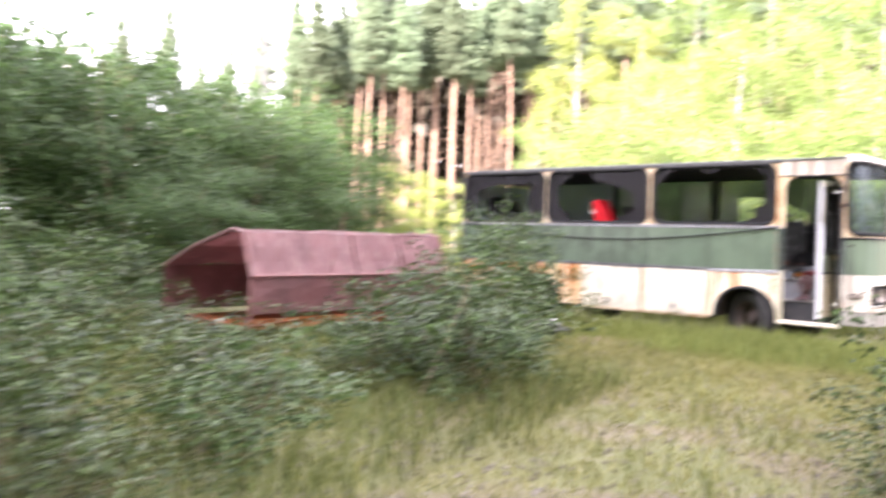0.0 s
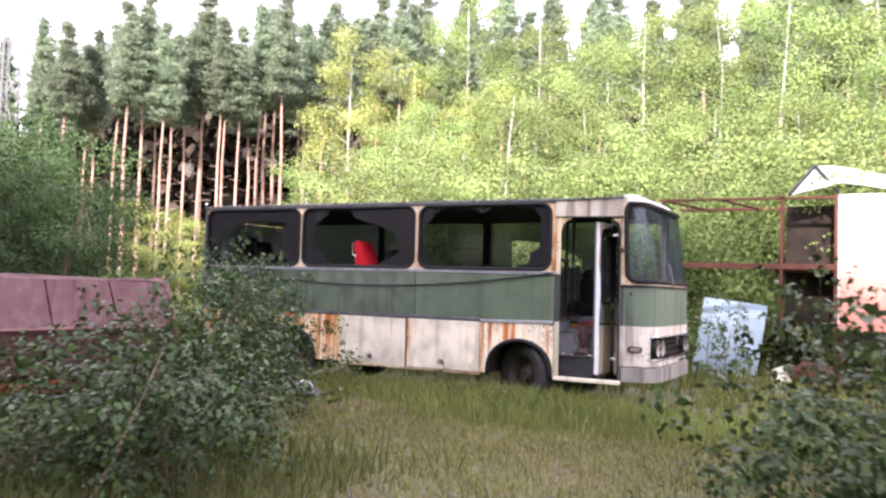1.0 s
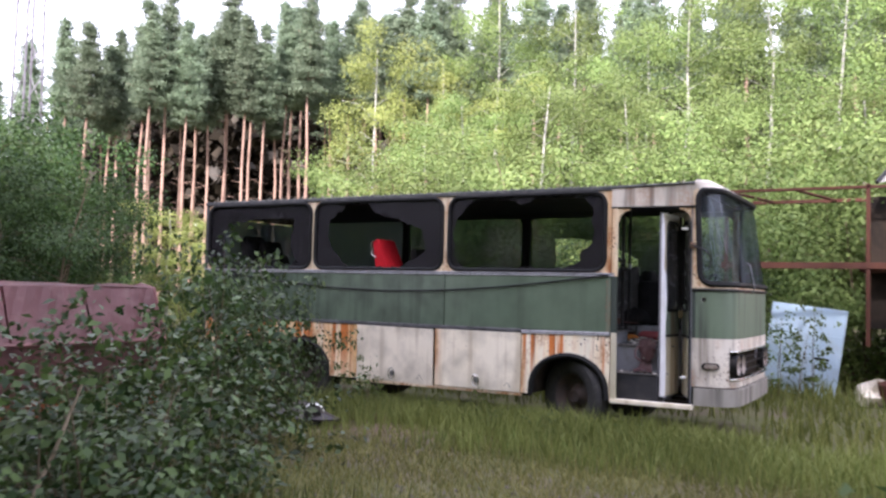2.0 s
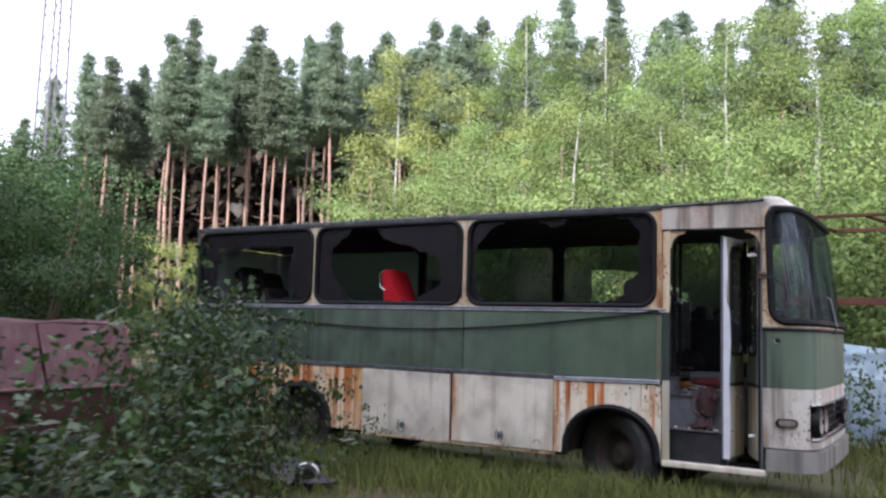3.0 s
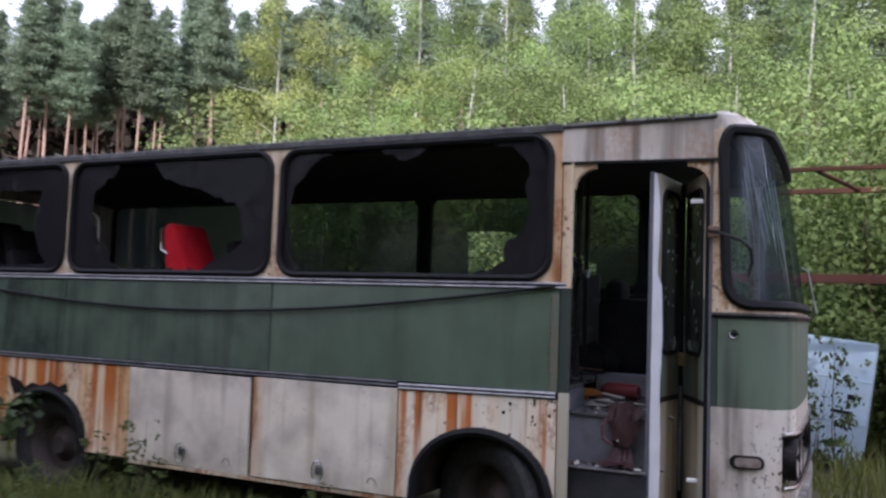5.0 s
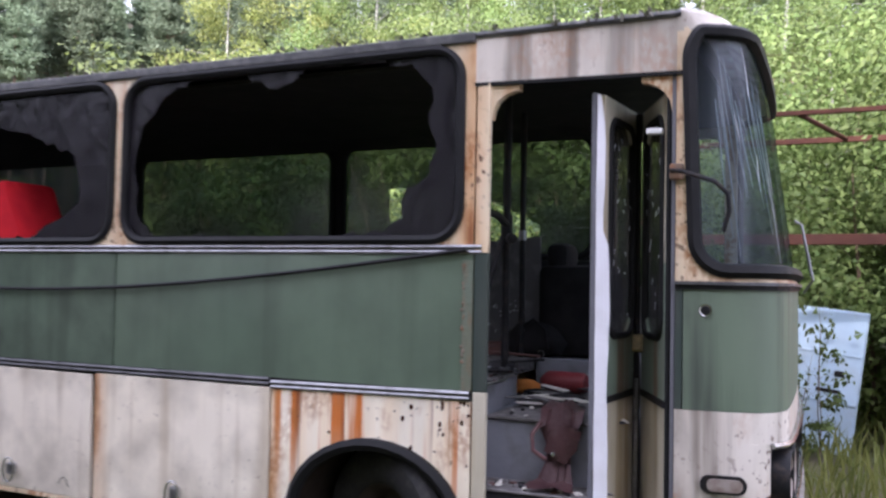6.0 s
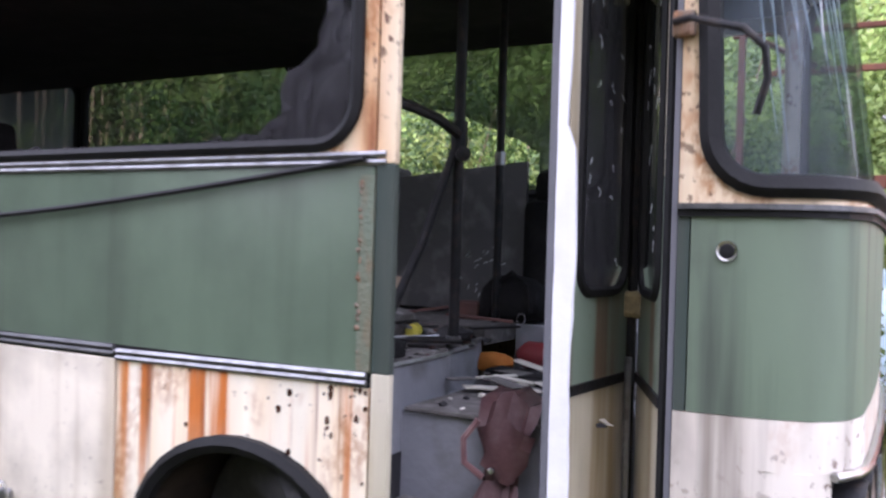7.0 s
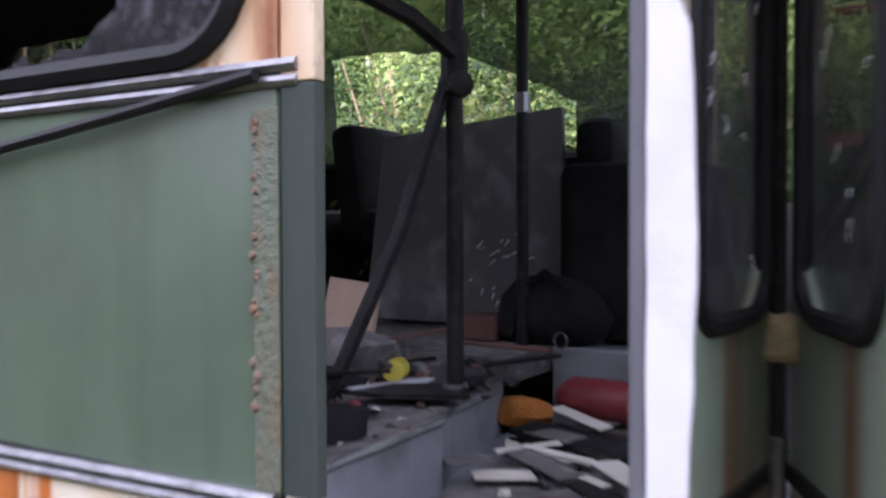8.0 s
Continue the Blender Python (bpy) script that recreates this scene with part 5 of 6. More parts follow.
def make_trailer():
    t = thing("box_trailer", (-0.5, 19.4, 0), "weathered box trailer, white above and faded orange-red below", "trailer")
    part("side_upper", box(-2.16, 18.2, 2.26, 2.6, 18.26, 3.42, 0.01), WHITE_SHEET, t, "white painted upper side")
    part("side_lower", box(-2.16, 18.195, 1.10, 2.6, 18.26, 2.255, 0.01), RED_SHEET, t, "faded orange-red lower side")
    for x in (-1.0, 0.2, 1.4):
        part("side_rib", box(x, 18.18, 1.10, x + 0.05, 18.2, 3.42, 0.004), WHITE_SHEET, t)
    part("corner_post", box(-2.20, 18.17, 1.02, -2.14, 18.25, 3.44, 0.008), WHITE_SHEET, t, "white corner post")
    part("bay_back", box(-3.10, 18.9, 1.2, -2.2, 18.95, 3.30, 0), UNDER, t, "near-black sheet at the back of the open bay")
    part("bay_side", box(-2.22, 18.26, 1.2, -2.16, 18.9, 3.40, 0), LINING, t)
    part("bay_floor", box(-3.2, 18.2, 2.08, -2.18, 18.9, 2.14, 0.004), RUST_FRAME, t)
    part("end_wall", box(2.5, 18.26, 1.1, 2.6, 20.6, 3.4, 0.01), WHITE_SHEET, t)
    part("back_wall", box(-2.2, 20.55, 1.1, 2.5, 20.6, 3.4, 0.01), WHITE_SHEET, t)
    bm = bmesh.new()
    pts = [(-2.95, 18.15, 3.42), (-2.1, 18.15, 3.62), (-1.2, 18.15, 3.46), (2.6, 18.15, 3.44), (-2.62, 18.9, 4.02), (-2.3, 19.1, 4.05), (-1.0, 19.2, 3.75), (2.6, 19.3, 3.7)]
    vs = [bm.verts.new(p) for p in pts]
    for a in range(3):
        bm.faces.new((vs[a], vs[a + 1], vs[a + 5], vs[a + 4]))
    bmesh.ops.solidify(bm, geom=bm.faces[:], thickness=0.03)
    part("roof_tarp", bm, WHITE_SHEET, t, "sagging pale roof sheet")
    part("ridge_rail", tube([(-2.95, 18.13, 3.43), (-2.62, 18.88, 4.03)], 0.03, 6), DARK_STEEL, t)
    part("ridge_rail", tube([(-2.62, 18.88, 4.03), (-2.16, 18.13, 3.45)], 0.03, 6), DARK_STEEL, t)
    part("chassis", box(-2.3, 18.3, 0.9, 2.6, 18.42, 1.06, 0.01), UNDER, t)
    for x in (-2.2, 0.6, 1.9):
        part("trailer_leg", box(x, 18.3, -0.05, x + 0.12, 18.42, 0.92, 0.01), RUST_FRAME, t)
    for x in (-3.1, -2.22):
        part("frame_post", box(x, 18.14, 0.95, x + 0.06, 18.2, 3.42, 0.006), RUST_FRAME, t, "rusty upright")
    for x in (-5.2,):
        part("frame_post", box(x, 18.14, -0.05, x + 0.05, 18.2, 3.36, 0.006), RUST_FRAME, t, "rusty upright")
    part("top_rail", box(-5.25, 18.14, 3.35, -2.2, 18.2, 3.395, 0.006), RUST_FRAME, t, "rusty top rail")
    part("top_rail", box(-5.25, 19.6, 3.30, -2.2, 19.66, 3.36, 0.006), RUST_FRAME, t)
    part("mid_rail", box(-5.25, 18.13, 2.12, -2.2, 18.2, 2.22, 0.006), RUST_FRAME, t, "rusty middle rail")
    for x in (-4.7, -3.7):
        part("cross_rail", tube([(x - 0.4, 18.17, 3.36), (x, 19.62, 3.33)], 0.025, 6), RUST_FRAME, t)


make_trailer()
for i, (x, y) in enumerate(((-3.0, 18.5), (-2.7, 18.4), (-2.4, 18.55))):
    crumpled("scrap_lump", (x, y, 0.0), (0.5, 0.4, 0.5 + 0.1 * i), (CREAM_FLAP, RUST_FRAME, BROWN_RUBBISH)[i], "lump of pale or rusty scrap under the trailer", "scrap", 31 + i, 0.45)
tagged(part("trailer_tyre", lathe([(0.22, -0.1), (0.4, -0.12), (0.47, -0.08), (0.47, 0.08), (0.4, 0.12), (0.22, 0.1)], (-1.0, 18.3, 0.42), 0, 20), TYRE, None, "", True), "old tyre standing by the trailer", "tyre")


def make_blue_panel():
    b = thing("blue_vehicle_door", (-4.2, 19.2, 0), "pale blue sheet-metal vehicle door leaning in the weeds", "door")
    lean = pose(-4.25, 19.3, 0.05, -8, 6, -10)
    part("skin", box(-0.66, 0, 0, 0.60, 0.05, 1.50, 0.02, lean), BLUE_SHEET, b)
    for z in (0.52, 1.02):
        part("rib", box(-0.65, -0.014, z, 0.59, 0.001, z + 0.025, 0.004, lean), BLUE_SHEET, b)
    part("handle", box(0.34, -0.025, 0.80, 0.44, 0.001, 0.86, 0.015, lean), DARK_STEEL, b, "dark door handle")
    part("number_bars", box(0.18, -0.012, 0.62, 0.42, 0.001, 0.66, 0.0, lean), DARK_STEEL, b)


make_blue_panel()

# ---- rubbish on the ground by the coach ----
crumpled("dark_tarpaulin", (-8.9, 11.55, -0.03), (1.5, 0.8, 0.30), TARP, "crumpled dark plastic sheet on the ground", "tarpaulin", 41, 0.5, 3)
tub = thing("white_tub", (-8.22, 11.42, 0), "broken white and black plastic tub by the rear wheel", "tub")
part("shell", lathe([(0.0, -0.13), (0.10, -0.13), (0.13, 0.10), (0.14, 0.12), (0.12, 0.11), (0.09, -0.11), (0.0, -0.11)], (-8.22, 11.42, 0.16), 35, 18), DARK_STEEL, tub, "", True)
part("band", lathe([(0.123, 0.0), (0.132, 0.06)], (-8.22, 11.42, 0.16), 35, 18), WHITE_PLASTIC, tub, "white band")
crumpled("brown_rag", (-7.95, 12.35, -0.01), (0.28, 0.2, 0.16), BROWN_RUBBISH, "reddish brown rag on the ground by the coach", "rag", 43, 0.4)
rnd = random.Random(77)
for i in range(12):
    s = rnd.uniform(0.04, 0.10)
    x, y = -8.6 + rnd.random() * 1.9, 11.4 + rnd.random() * 1.2
    crumpled("litter", (x, y, ground_height(x, y) - 0.01), (s, s * 1.4, s * 0.5), (WHITE_PLASTIC, PAPER, BROWN_RUBBISH)[i % 3], "small piece of pale litter on the ground" if i % 3 < 2 else "small brown litter on the ground", "litter", 50 + i, 0.4, 1)


# ---- plants ----
def leaf_mesh(name, centres, normals, sizes, material, rng, aspect=0.62, simple=False):
    """One folded rhombic leaf at each centre, or a plain three-cornered one for far crowns."""
    n = len(centres)
    rand = rng.normal(size=(n, 3))
    d = np.cross(normals, rand)
    d /= np.linalg.norm(d, axis=1, keepdims=True) + 1e-9
    s = np.cross(normals, d)
    s /= np.linalg.norm(s, axis=1, keepdims=True) + 1e-9
    L = sizes[:, None]
    if simple:
        corners = [centres - d * L * 0.5 + s * L * aspect * 0.5, centres - d * L * 0.4 - s * L * aspect * 0.5, centres + d * L * 0.55]
    else:
        corners = [centres - d * L * 0.5, centres + s * L * aspect * 0.5 + normals * L * 0.10, centres + d * L * 0.5, centres - s * L * aspect * 0.5 + normals * L * 0.10]
    k = len(corners)
    v = np.stack(corners, 1).reshape(-1, 3)
    me = bpy.data.meshes.new(name)
    me.vertices.add(k * n)
    me.vertices.foreach_set("co", v.astype(np.float32).ravel())
    me.loops.add(k * n)
    me.loops.foreach_set("vertex_index", np.arange(k * n, dtype=np.int32))
    me.polygons.add(n)
    me.polygons.foreach_set("loop_start", np.arange(0, k * n, k, dtype=np.int32))
    me.polygons.foreach_set("loop_total", np.full(n, k, dtype=np.int32))
    me.materials.append(material)
    me.update(calc_edges=True)
    return me


def up_normals(n, rng, lift=0.5):
    v = rng.normal(size=(n, 3))
    v[:, 2] = np.abs(v[:, 2]) + lift
    return v / np.linalg.norm(v, axis=1, keepdims=True)


def broadleaf(name, height, spread, leaves, leaf, seed, leaf_mat, bark, label, category="tree", bare=0.12, stems=1, droop=0.25, trunk_r=0.011, simple=False):
    """Tapered stem or stems, limbs that curve up and out, and leaves in clumps round the limbs' outer parts."""
    rng, rnd = np.random.default_rng(seed), random.Random(seed)
    t = thing(name, (0, 0, 0), label, category)
    wood, pts, wts = bmesh.new(), [], []
    for k in range(stems):
        ang = rnd.uniform(0, 6.28)
        off = 0.0 if stems == 1 else spread * 0.15
        top = Vector((math.cos(ang) * off * 2.2, math.sin(ang) * off * 2.2, height * (1 if k == 0 else rnd.uniform(0.62, 0.98))))
        foot = Vector((math.cos(ang) * off * 0.35, math.sin(ang) * off * 0.35, -0.15))
        line = [foot.lerp(top, f) + Vector((rnd.uniform(-1, 1), rnd.uniform(-1, 1), 0)) * 0.02 * height * (f > 0) for f in (0, 0.2, 0.4, 0.6, 0.8, 1.0)]
        r0 = max(0.008, height * trunk_r)
        tube(line, [r0 * (1 - 0.17 * i) for i in range(6)], 6, False, wood)
        limbs = 26 if stems == 1 else (7 if height < 3 else 11)
        for i in range(limbs):
            f = bare + (0.97 - bare) * (i + rnd.random()) / limbs
            j = min(4, int(f * 5))
            root = line[j].lerp(line[j + 1], f * 5 - j)
            a = i * 2.4 + rnd.uniform(-0.5, 0.5)
            prof = math.sin(math.pi * min(1, (0.18 + 0.82 * (1 - f)) ** 0.75)) * 0.55 + 0.5 * (1 - f)
            reach = spread * 0.5 * (0.25 + prof) * rnd.uniform(0.7, 1.2)
            end = root + Vector((math.cos(a) * reach, math.sin(a) * reach, reach * rnd.uniform(0.1, 0.6) - droop * reach * 0.5))
            midp = root.lerp(end, 0.5) + Vector((0, 0, reach * 0.14))
            thin = [r0 * 0.34 * (1.05 - f), r0 * 0.2 * (1.05 - f), r0 * 0.06]
            if stems == 1 and height < 3:
                part("limb", tube([root, midp, end], thin, 4), bark, t)
            else:
                tube([root, midp, end], thin, 4, False, wood)
            clumps = 3 if height < 3 else 5
            for g in range(clumps):
                h = 0.40 + 0.65 * g / (clumps - 1)
                c = root.lerp(midp, h * 2) if h < 0.5 else midp.lerp(end, h * 2 - 1)
                c = c + Vector((rnd.gauss(0, 1), rnd.gauss(0, 1), rnd.gauss(0, 0.7))) * reach * 0.16
                pts.append(c)
                wts.append(reach * (0.5 + h))
    part("trunk", wood, bark, t, "", True)
    pts, wts = np.array([list(p) for p in pts]), np.array(wts)
    idx = rng.choice(len(pts), size=leaves, p=wts / wts.sum())
    sig = np.clip(0.15 * wts[idx], 0.035, spread * 0.07)[:, None]
    off = np.clip(rng.normal(size=(leaves, 3)), -1.7, 1.7)
    c = pts[idx] + off * sig * np.array([1, 1, 0.6])
    face = off * 0.55 + 0.8 * rng.normal(size=(leaves, 3)) * np.array([0.7, 0.7, 0.4]) + np.array([0, 0, 0.75])
    axis = pts[idx] * np.array([1, 1, 0])
    face += 0.45 * axis / (np.linalg.norm(axis, axis=1, keepdims=True) + 0.3)
    face /= np.linalg.norm(face, axis=1, keepdims=True) + 1e-9
    c[:, 2] -= droop * np.abs(rng.normal(size=leaves)) * sig[:, 0]
    c[:, 2] = np.maximum(c[:, 2], 0.03)
    size = leaf * rng.uniform(0.65, 1.3, leaves)
    attach(new("crown", leaf_mesh("crown", c, face, size, leaf_mat, rng, 0.66 if simple else 0.62, simple)), t)
    return t


def pine(name, height, seed, label):
    rng, rnd = np.random.default_rng(seed), random.Random(seed)
    t = thing(name, (0, 0, 0), label, "tree")
    wood = bmesh.new()
    bend = [Vector((rnd.uniform(-0.035, 0.035) * i, rnd.uniform(-0.035, 0.035) * i, height * i / 6 - (0.3 if i == 0 else 0))) for i in range(7)]
    tube(bend, [0.17 * (1 - 0.145 * i) for i in range(7)], 7, False, wood)
    cs, ns = [], []
    whorls = 15
    for i in range(whorls):
        g = (i + rnd.uniform(-0.25, 0.25)) / (whorls - 1)
        g = min(1.0, max(0.0, g))
        f = 0.68 + 0.317 * g
        j = min(5, int(f * 6))
        root = bend[j].lerp(bend[j + 1], f * 6 - j)
        for q in range(5 if g < 0.85 else 3):
            a = i * 1.1 + q * 6.283 / 5 + rnd.uniform(-0.4, 0.4)
            reach = (0.16 + 1.55 * (1 - g) ** 0.95) * (0.7 if g < 0.1 else 1.0) * rnd.uniform(0.45, 1.15)
            end = root + Vector((math.cos(a) * reach, math.sin(a) * reach, reach * (0.0 + 0.65 * g) + 0.1))
            tube([root, end], [0.03, 0.01], 4, False, wood)
            for k in range(int(10 + 16 * reach)):
                h = rnd.uniform(0.30, 1.05)
                w = 0.10 + 0.20 * h * reach ** 0.5
                cs.append(root.lerp(end, h) + Vector((rnd.gauss(0, 1) * w, rnd.gauss(0, 1) * w, rnd.gauss(0.06, 0.09))))
    for k in range(14):
        cs.append(bend[-1] + Vector((rnd.gauss(0, 0.06), rnd.gauss(0, 0.06), rnd.uniform(-0.5, 0.55))))
    for i in range(9):
        f = 0.22 + 0.3 * rnd.random()
        root = bend[0].lerp(bend[-1], f)
        a = rnd.uniform(0, 6.28)
        tube([root, root + Vector((math.cos(a) * 0.8, math.sin(a) * 0.8, rnd.uniform(-0.1, 0.25)))], [0.02, 0.008], 4, False, wood)
    part("trunk", wood, BARK_PINE, t, "reddish pine trunk", True)
    c = np.repeat(np.array([list(p) for p in cs]), 9, 0)
    c = c + rng.normal(size=c.shape) * np.array([0.15, 0.15, 0.08])
    attach(new("crown", leaf_mesh("crown", c, up_normals(len(c), rng, 0.35), 0.30 * rng.uniform(0.6, 1.3, len(c)), NEEDLE, rng, 0.24, True)), t)
    return t


PLACED = set()


def place_copies(kinds, spots, group, seed):
    """Puts a copy of one of kinds at each (x, y, height factor); the first of each kind is moved, not copied."""
    rnd = random.Random(seed)
    for i, (x, y, s, *wide) in enumerate(spots):
        ob = kinds[i % len(kinds)]
        m = pose(x, y, ground_height(x, y), 0, 0, rnd.uniform(0, 360))
        w = wide[0] if wide else s * rnd.uniform(0.92, 1.12)
        if ob.name in PLACED:
            c = copy_thing(ob, m)
        else:
            PLACED.add(ob.name)
            c = ob
            c.matrix_basis = m
        c.scale = (w, w, s)
        tagged(c, group=group)


def sweep(n, b0, b1, d0, d1, s0, s1, seed):
    """Spots in a band of bearings (degrees left of +y) and distances from the glade."""
    rnd, out = random.Random(seed), []
    for i in range(n):
        f = (i + rnd.uniform(0.1, 0.9)) / n
        b, d = radians(b0 + (b1 - b0) * f), rnd.uniform(d0, d1)
        out.append((-2.7 - d * math.sin(b), 5.5 + d * math.cos(b), (s0 + (s1 - s0) * f) * rnd.uniform(0.92, 1.08)))
    return out


PINES = [pine("pine_tree", 21.0, 100 + i, "tall pine with a bare reddish trunk and high crown") for i in range(3)]
place_copies(PINES, sweep(24, 56, 30, 50, 58, 0.80, 1.0, 1) + sweep(20, 30, -6, 48, 58, 1.0, 1.05, 2) + sweep(22, 58, 26, 60, 74, 0.9, 1.12, 3) + sweep(14, 82, 57, 75, 110, 0.85, 0.95, 4), "pine wood", 5)

BIRCHES = [broadleaf("birch_tree", 12.0, 5.6, 28000, 0.10, 200 + i, LEAF_BIRCH, BARK_BIRCH, "leafy light green birch with a pale trunk", simple=True) for i in range(3)]
place_copies(BIRCHES, [(-17.7, 34.1, 1.13, 0.8), (-15.2, 35.6, 1.08, 0.75), (-12.0, 35.0, 0.95, 0.8), (-10.2, 33.6, 1.0, 0.85), (-7.6, 34.4, 1.02, 0.85), (-5.0, 33.0, 0.98, 0.9), (-2.4, 32.0, 1.0, 0.9), (0.6, 31.0, 1.0, 1.0), (3.6, 30.0, 1.05, 1.0), (6.5, 28.5, 1.0, 1.0), (-15.6, 27.6, 0.62, 0.7), (-13.2, 28.8, 0.68, 0.75), (-10.8, 29.4, 0.64, 0.75), (-8.6, 28.2, 0.58, 0.7), (-6.4, 28.4, 0.6, 0.75), (-4.0, 28.2, 0.58, 0.75), (-1.6, 27.6, 0.64, 0.8), (1.0, 26.6, 0.68, 0.85), (-18.8, 30.5, 0.6, 0.7), (-20.8, 36.5, 0.8, 0.8), (-25.0, 33.0, 0.55, 0.6)], "birch thicket", 6)
YELLOWS = [broadleaf("young_birch", 11.0, 5.2, 26000, 0.10, 230, LEAF_YELLOW, BARK_BIRCH, "yellowish green young birch by the wood", simple=True)]
place_copies(YELLOWS, [(-22.8, 33.0, 1.05, 0.8), (-20.3, 34.0, 1.0, 0.72), (-15.9, 31.0, 0.8, 0.6), (-20.2, 19.8, 0.33, 0.5), (-18.8, 20.6, 0.30, 0.5)], "birch thicket", 7)
SHRUBS = [broadleaf("alder_shrub", 5.0, 4.4, 25000, 0.088, 250 + i, LEAF_BIRCH, TWIG, "dense light green alder shrub in scrub", "shrub", 0.05, 4, simple=True) for i in range(2)]
place_copies(SHRUBS, [(-12.2, 21.0, 0.95), (-9.2, 20.6, 0.9), (-6.6, 21.2, 0.95), (-4.6, 22.4, 1.0), (-2.2, 21.6, 1.05), (0.4, 21.4, 1.1), (3.2, 21.0, 1.2), (-14.6, 23.0, 1.0), (-3.4, 21.8, 0.9), (5.6, 19.0, 1.0), (-1.2, 18.4, 0.25)], "alder scrub", 8)
WILLOWS = [broadleaf("willow_tree", 6.4, 5.4, 22000, 0.115, 270 + i, LEAF_DARK, TWIG, "dense dark green willow by the glade", "tree", 0.04, 4, simple=True) for i in range(2)]
place_copies(WILLOWS, [(-24.5, 18.0, 1.0), (-20.8, 15.2, 0.90), (-28.0, 20.6, 1.0), (-19.6, 12.6, 0.84), (-19.0, 9.4, 0.86), (-19.4, 6.2, 1.0), (-18.6, 3.0, 1.0), (-26.5, 17.0, 1.0), (-17.6, 14.2, 0.60), (-16.4, 9.6, 0.45), (-8.0, 18.2, 0.50, 0.52), (-6.4, 18.0, 0.46, 0.48), (-10.8, 18.6, 0.52, 0.52)], "willow belt", 9)

# unseen wood added behind the camera to shade the coach and near ground
SCREEN = [broadleaf("birch_tree", 12.0, 5.8, 5600, 0.27, 215, LEAF_BIRCH, BARK_BIRCH, "unseen birch added behind the camera to shade the coach")]
UNDERWOOD = [broadleaf("willow_shrub", 6.0, 5.4, 4200, 0.26, 285, LEAF_DARK, TWIG, "dark green willow shrub under the trees", "shrub", 0.04, 4)]
rnd = random.Random(12)
# unseen birches added on the left, cutting sky light on the coach's rear
place_copies(SCREEN, [(-9.5, -2.6, 1.1), (-12.5, -1.2, 1.1), (-8.0, -5.0, 1.2), (-15.5, -3.0, 1.2)], "birch thicket", 27)
place_copies(SCREEN, [(-13.5 + 2.2 * i + rnd.uniform(-0.6, 0.6), -8.3 - 2.6 * (i % 2) + rnd.uniform(-0.7, 0.7), 1.27 + 0.12 * (i % 2)) for i in range(11)], "birch thicket", 22)
# taller ones added to keep low sun off the nose and near ground
place_copies(SCREEN, [(0.0, -8.9, 1.5), (-1.7, -9.6, 1.5), (1.8, -9.2, 1.45), (3.9, -9.0, 1.4), (-3.6, -9.4, 1.4)], "birch thicket", 28)
# the first seven shrubs are unseen too, filling in below the shading birches
place_copies(UNDERWOOD, [(-12 + 3.6 * i, -7.5 - 2.5 * (i % 2), 0.95) for i in range(7)] + [(15, -2, 1.1), (15.5, 3, 1.1), (14, 8, 1.0), (-30, -3, 1.0), (-29, 3, 1.0), (-22.5, 9.5, 1.1), (-22.0, 5.2, 1.1), (-24.0, 12.6, 1.05), (-26.0, 9.6, 1.2), (-22.0, 1.8, 1.1), (-27.5, 14.0, 1.15), (-28.5, 7.0, 1.3), (-25.5, 5.5, 1.25)], "willow belt", 24)


# leaf backdrop closing gaps behind the pines, deep-wood shade in its colour
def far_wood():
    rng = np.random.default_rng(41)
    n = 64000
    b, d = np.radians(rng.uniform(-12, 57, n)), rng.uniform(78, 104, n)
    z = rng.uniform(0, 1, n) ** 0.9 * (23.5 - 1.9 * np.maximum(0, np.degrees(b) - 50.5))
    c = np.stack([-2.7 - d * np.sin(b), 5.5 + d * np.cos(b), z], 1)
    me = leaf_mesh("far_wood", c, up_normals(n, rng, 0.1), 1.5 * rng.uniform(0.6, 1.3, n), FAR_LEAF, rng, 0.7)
    tagged(new("far_wood", me), "dark brown leaf backdrop behind the pines, shade put in its colour", "wood", kind="stuff")


# dark brown leaf tone with the wood's shade mixed in
FAR_LEAF = leafy("shaded_backdrop_leaf", (0.035, 0.03, 0.022), (0.06, 0.05, 0.032), 0.1)
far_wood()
place_copies(UNDERWOOD, sweep(12, 60, 30, 40, 47, 0.40, 0.5, 31), "willow belt", 32)

# the near bushes beside the walk
ASPEN = [broadleaf("aspen_bush", 1.9, 2.1, 2500, 0.088, 300 + i, LEAF_BUSH, TWIG, "grey-green aspen sapling bush", "bush", 0.08, 6, 0.15, 0.008) for i in range(3)]
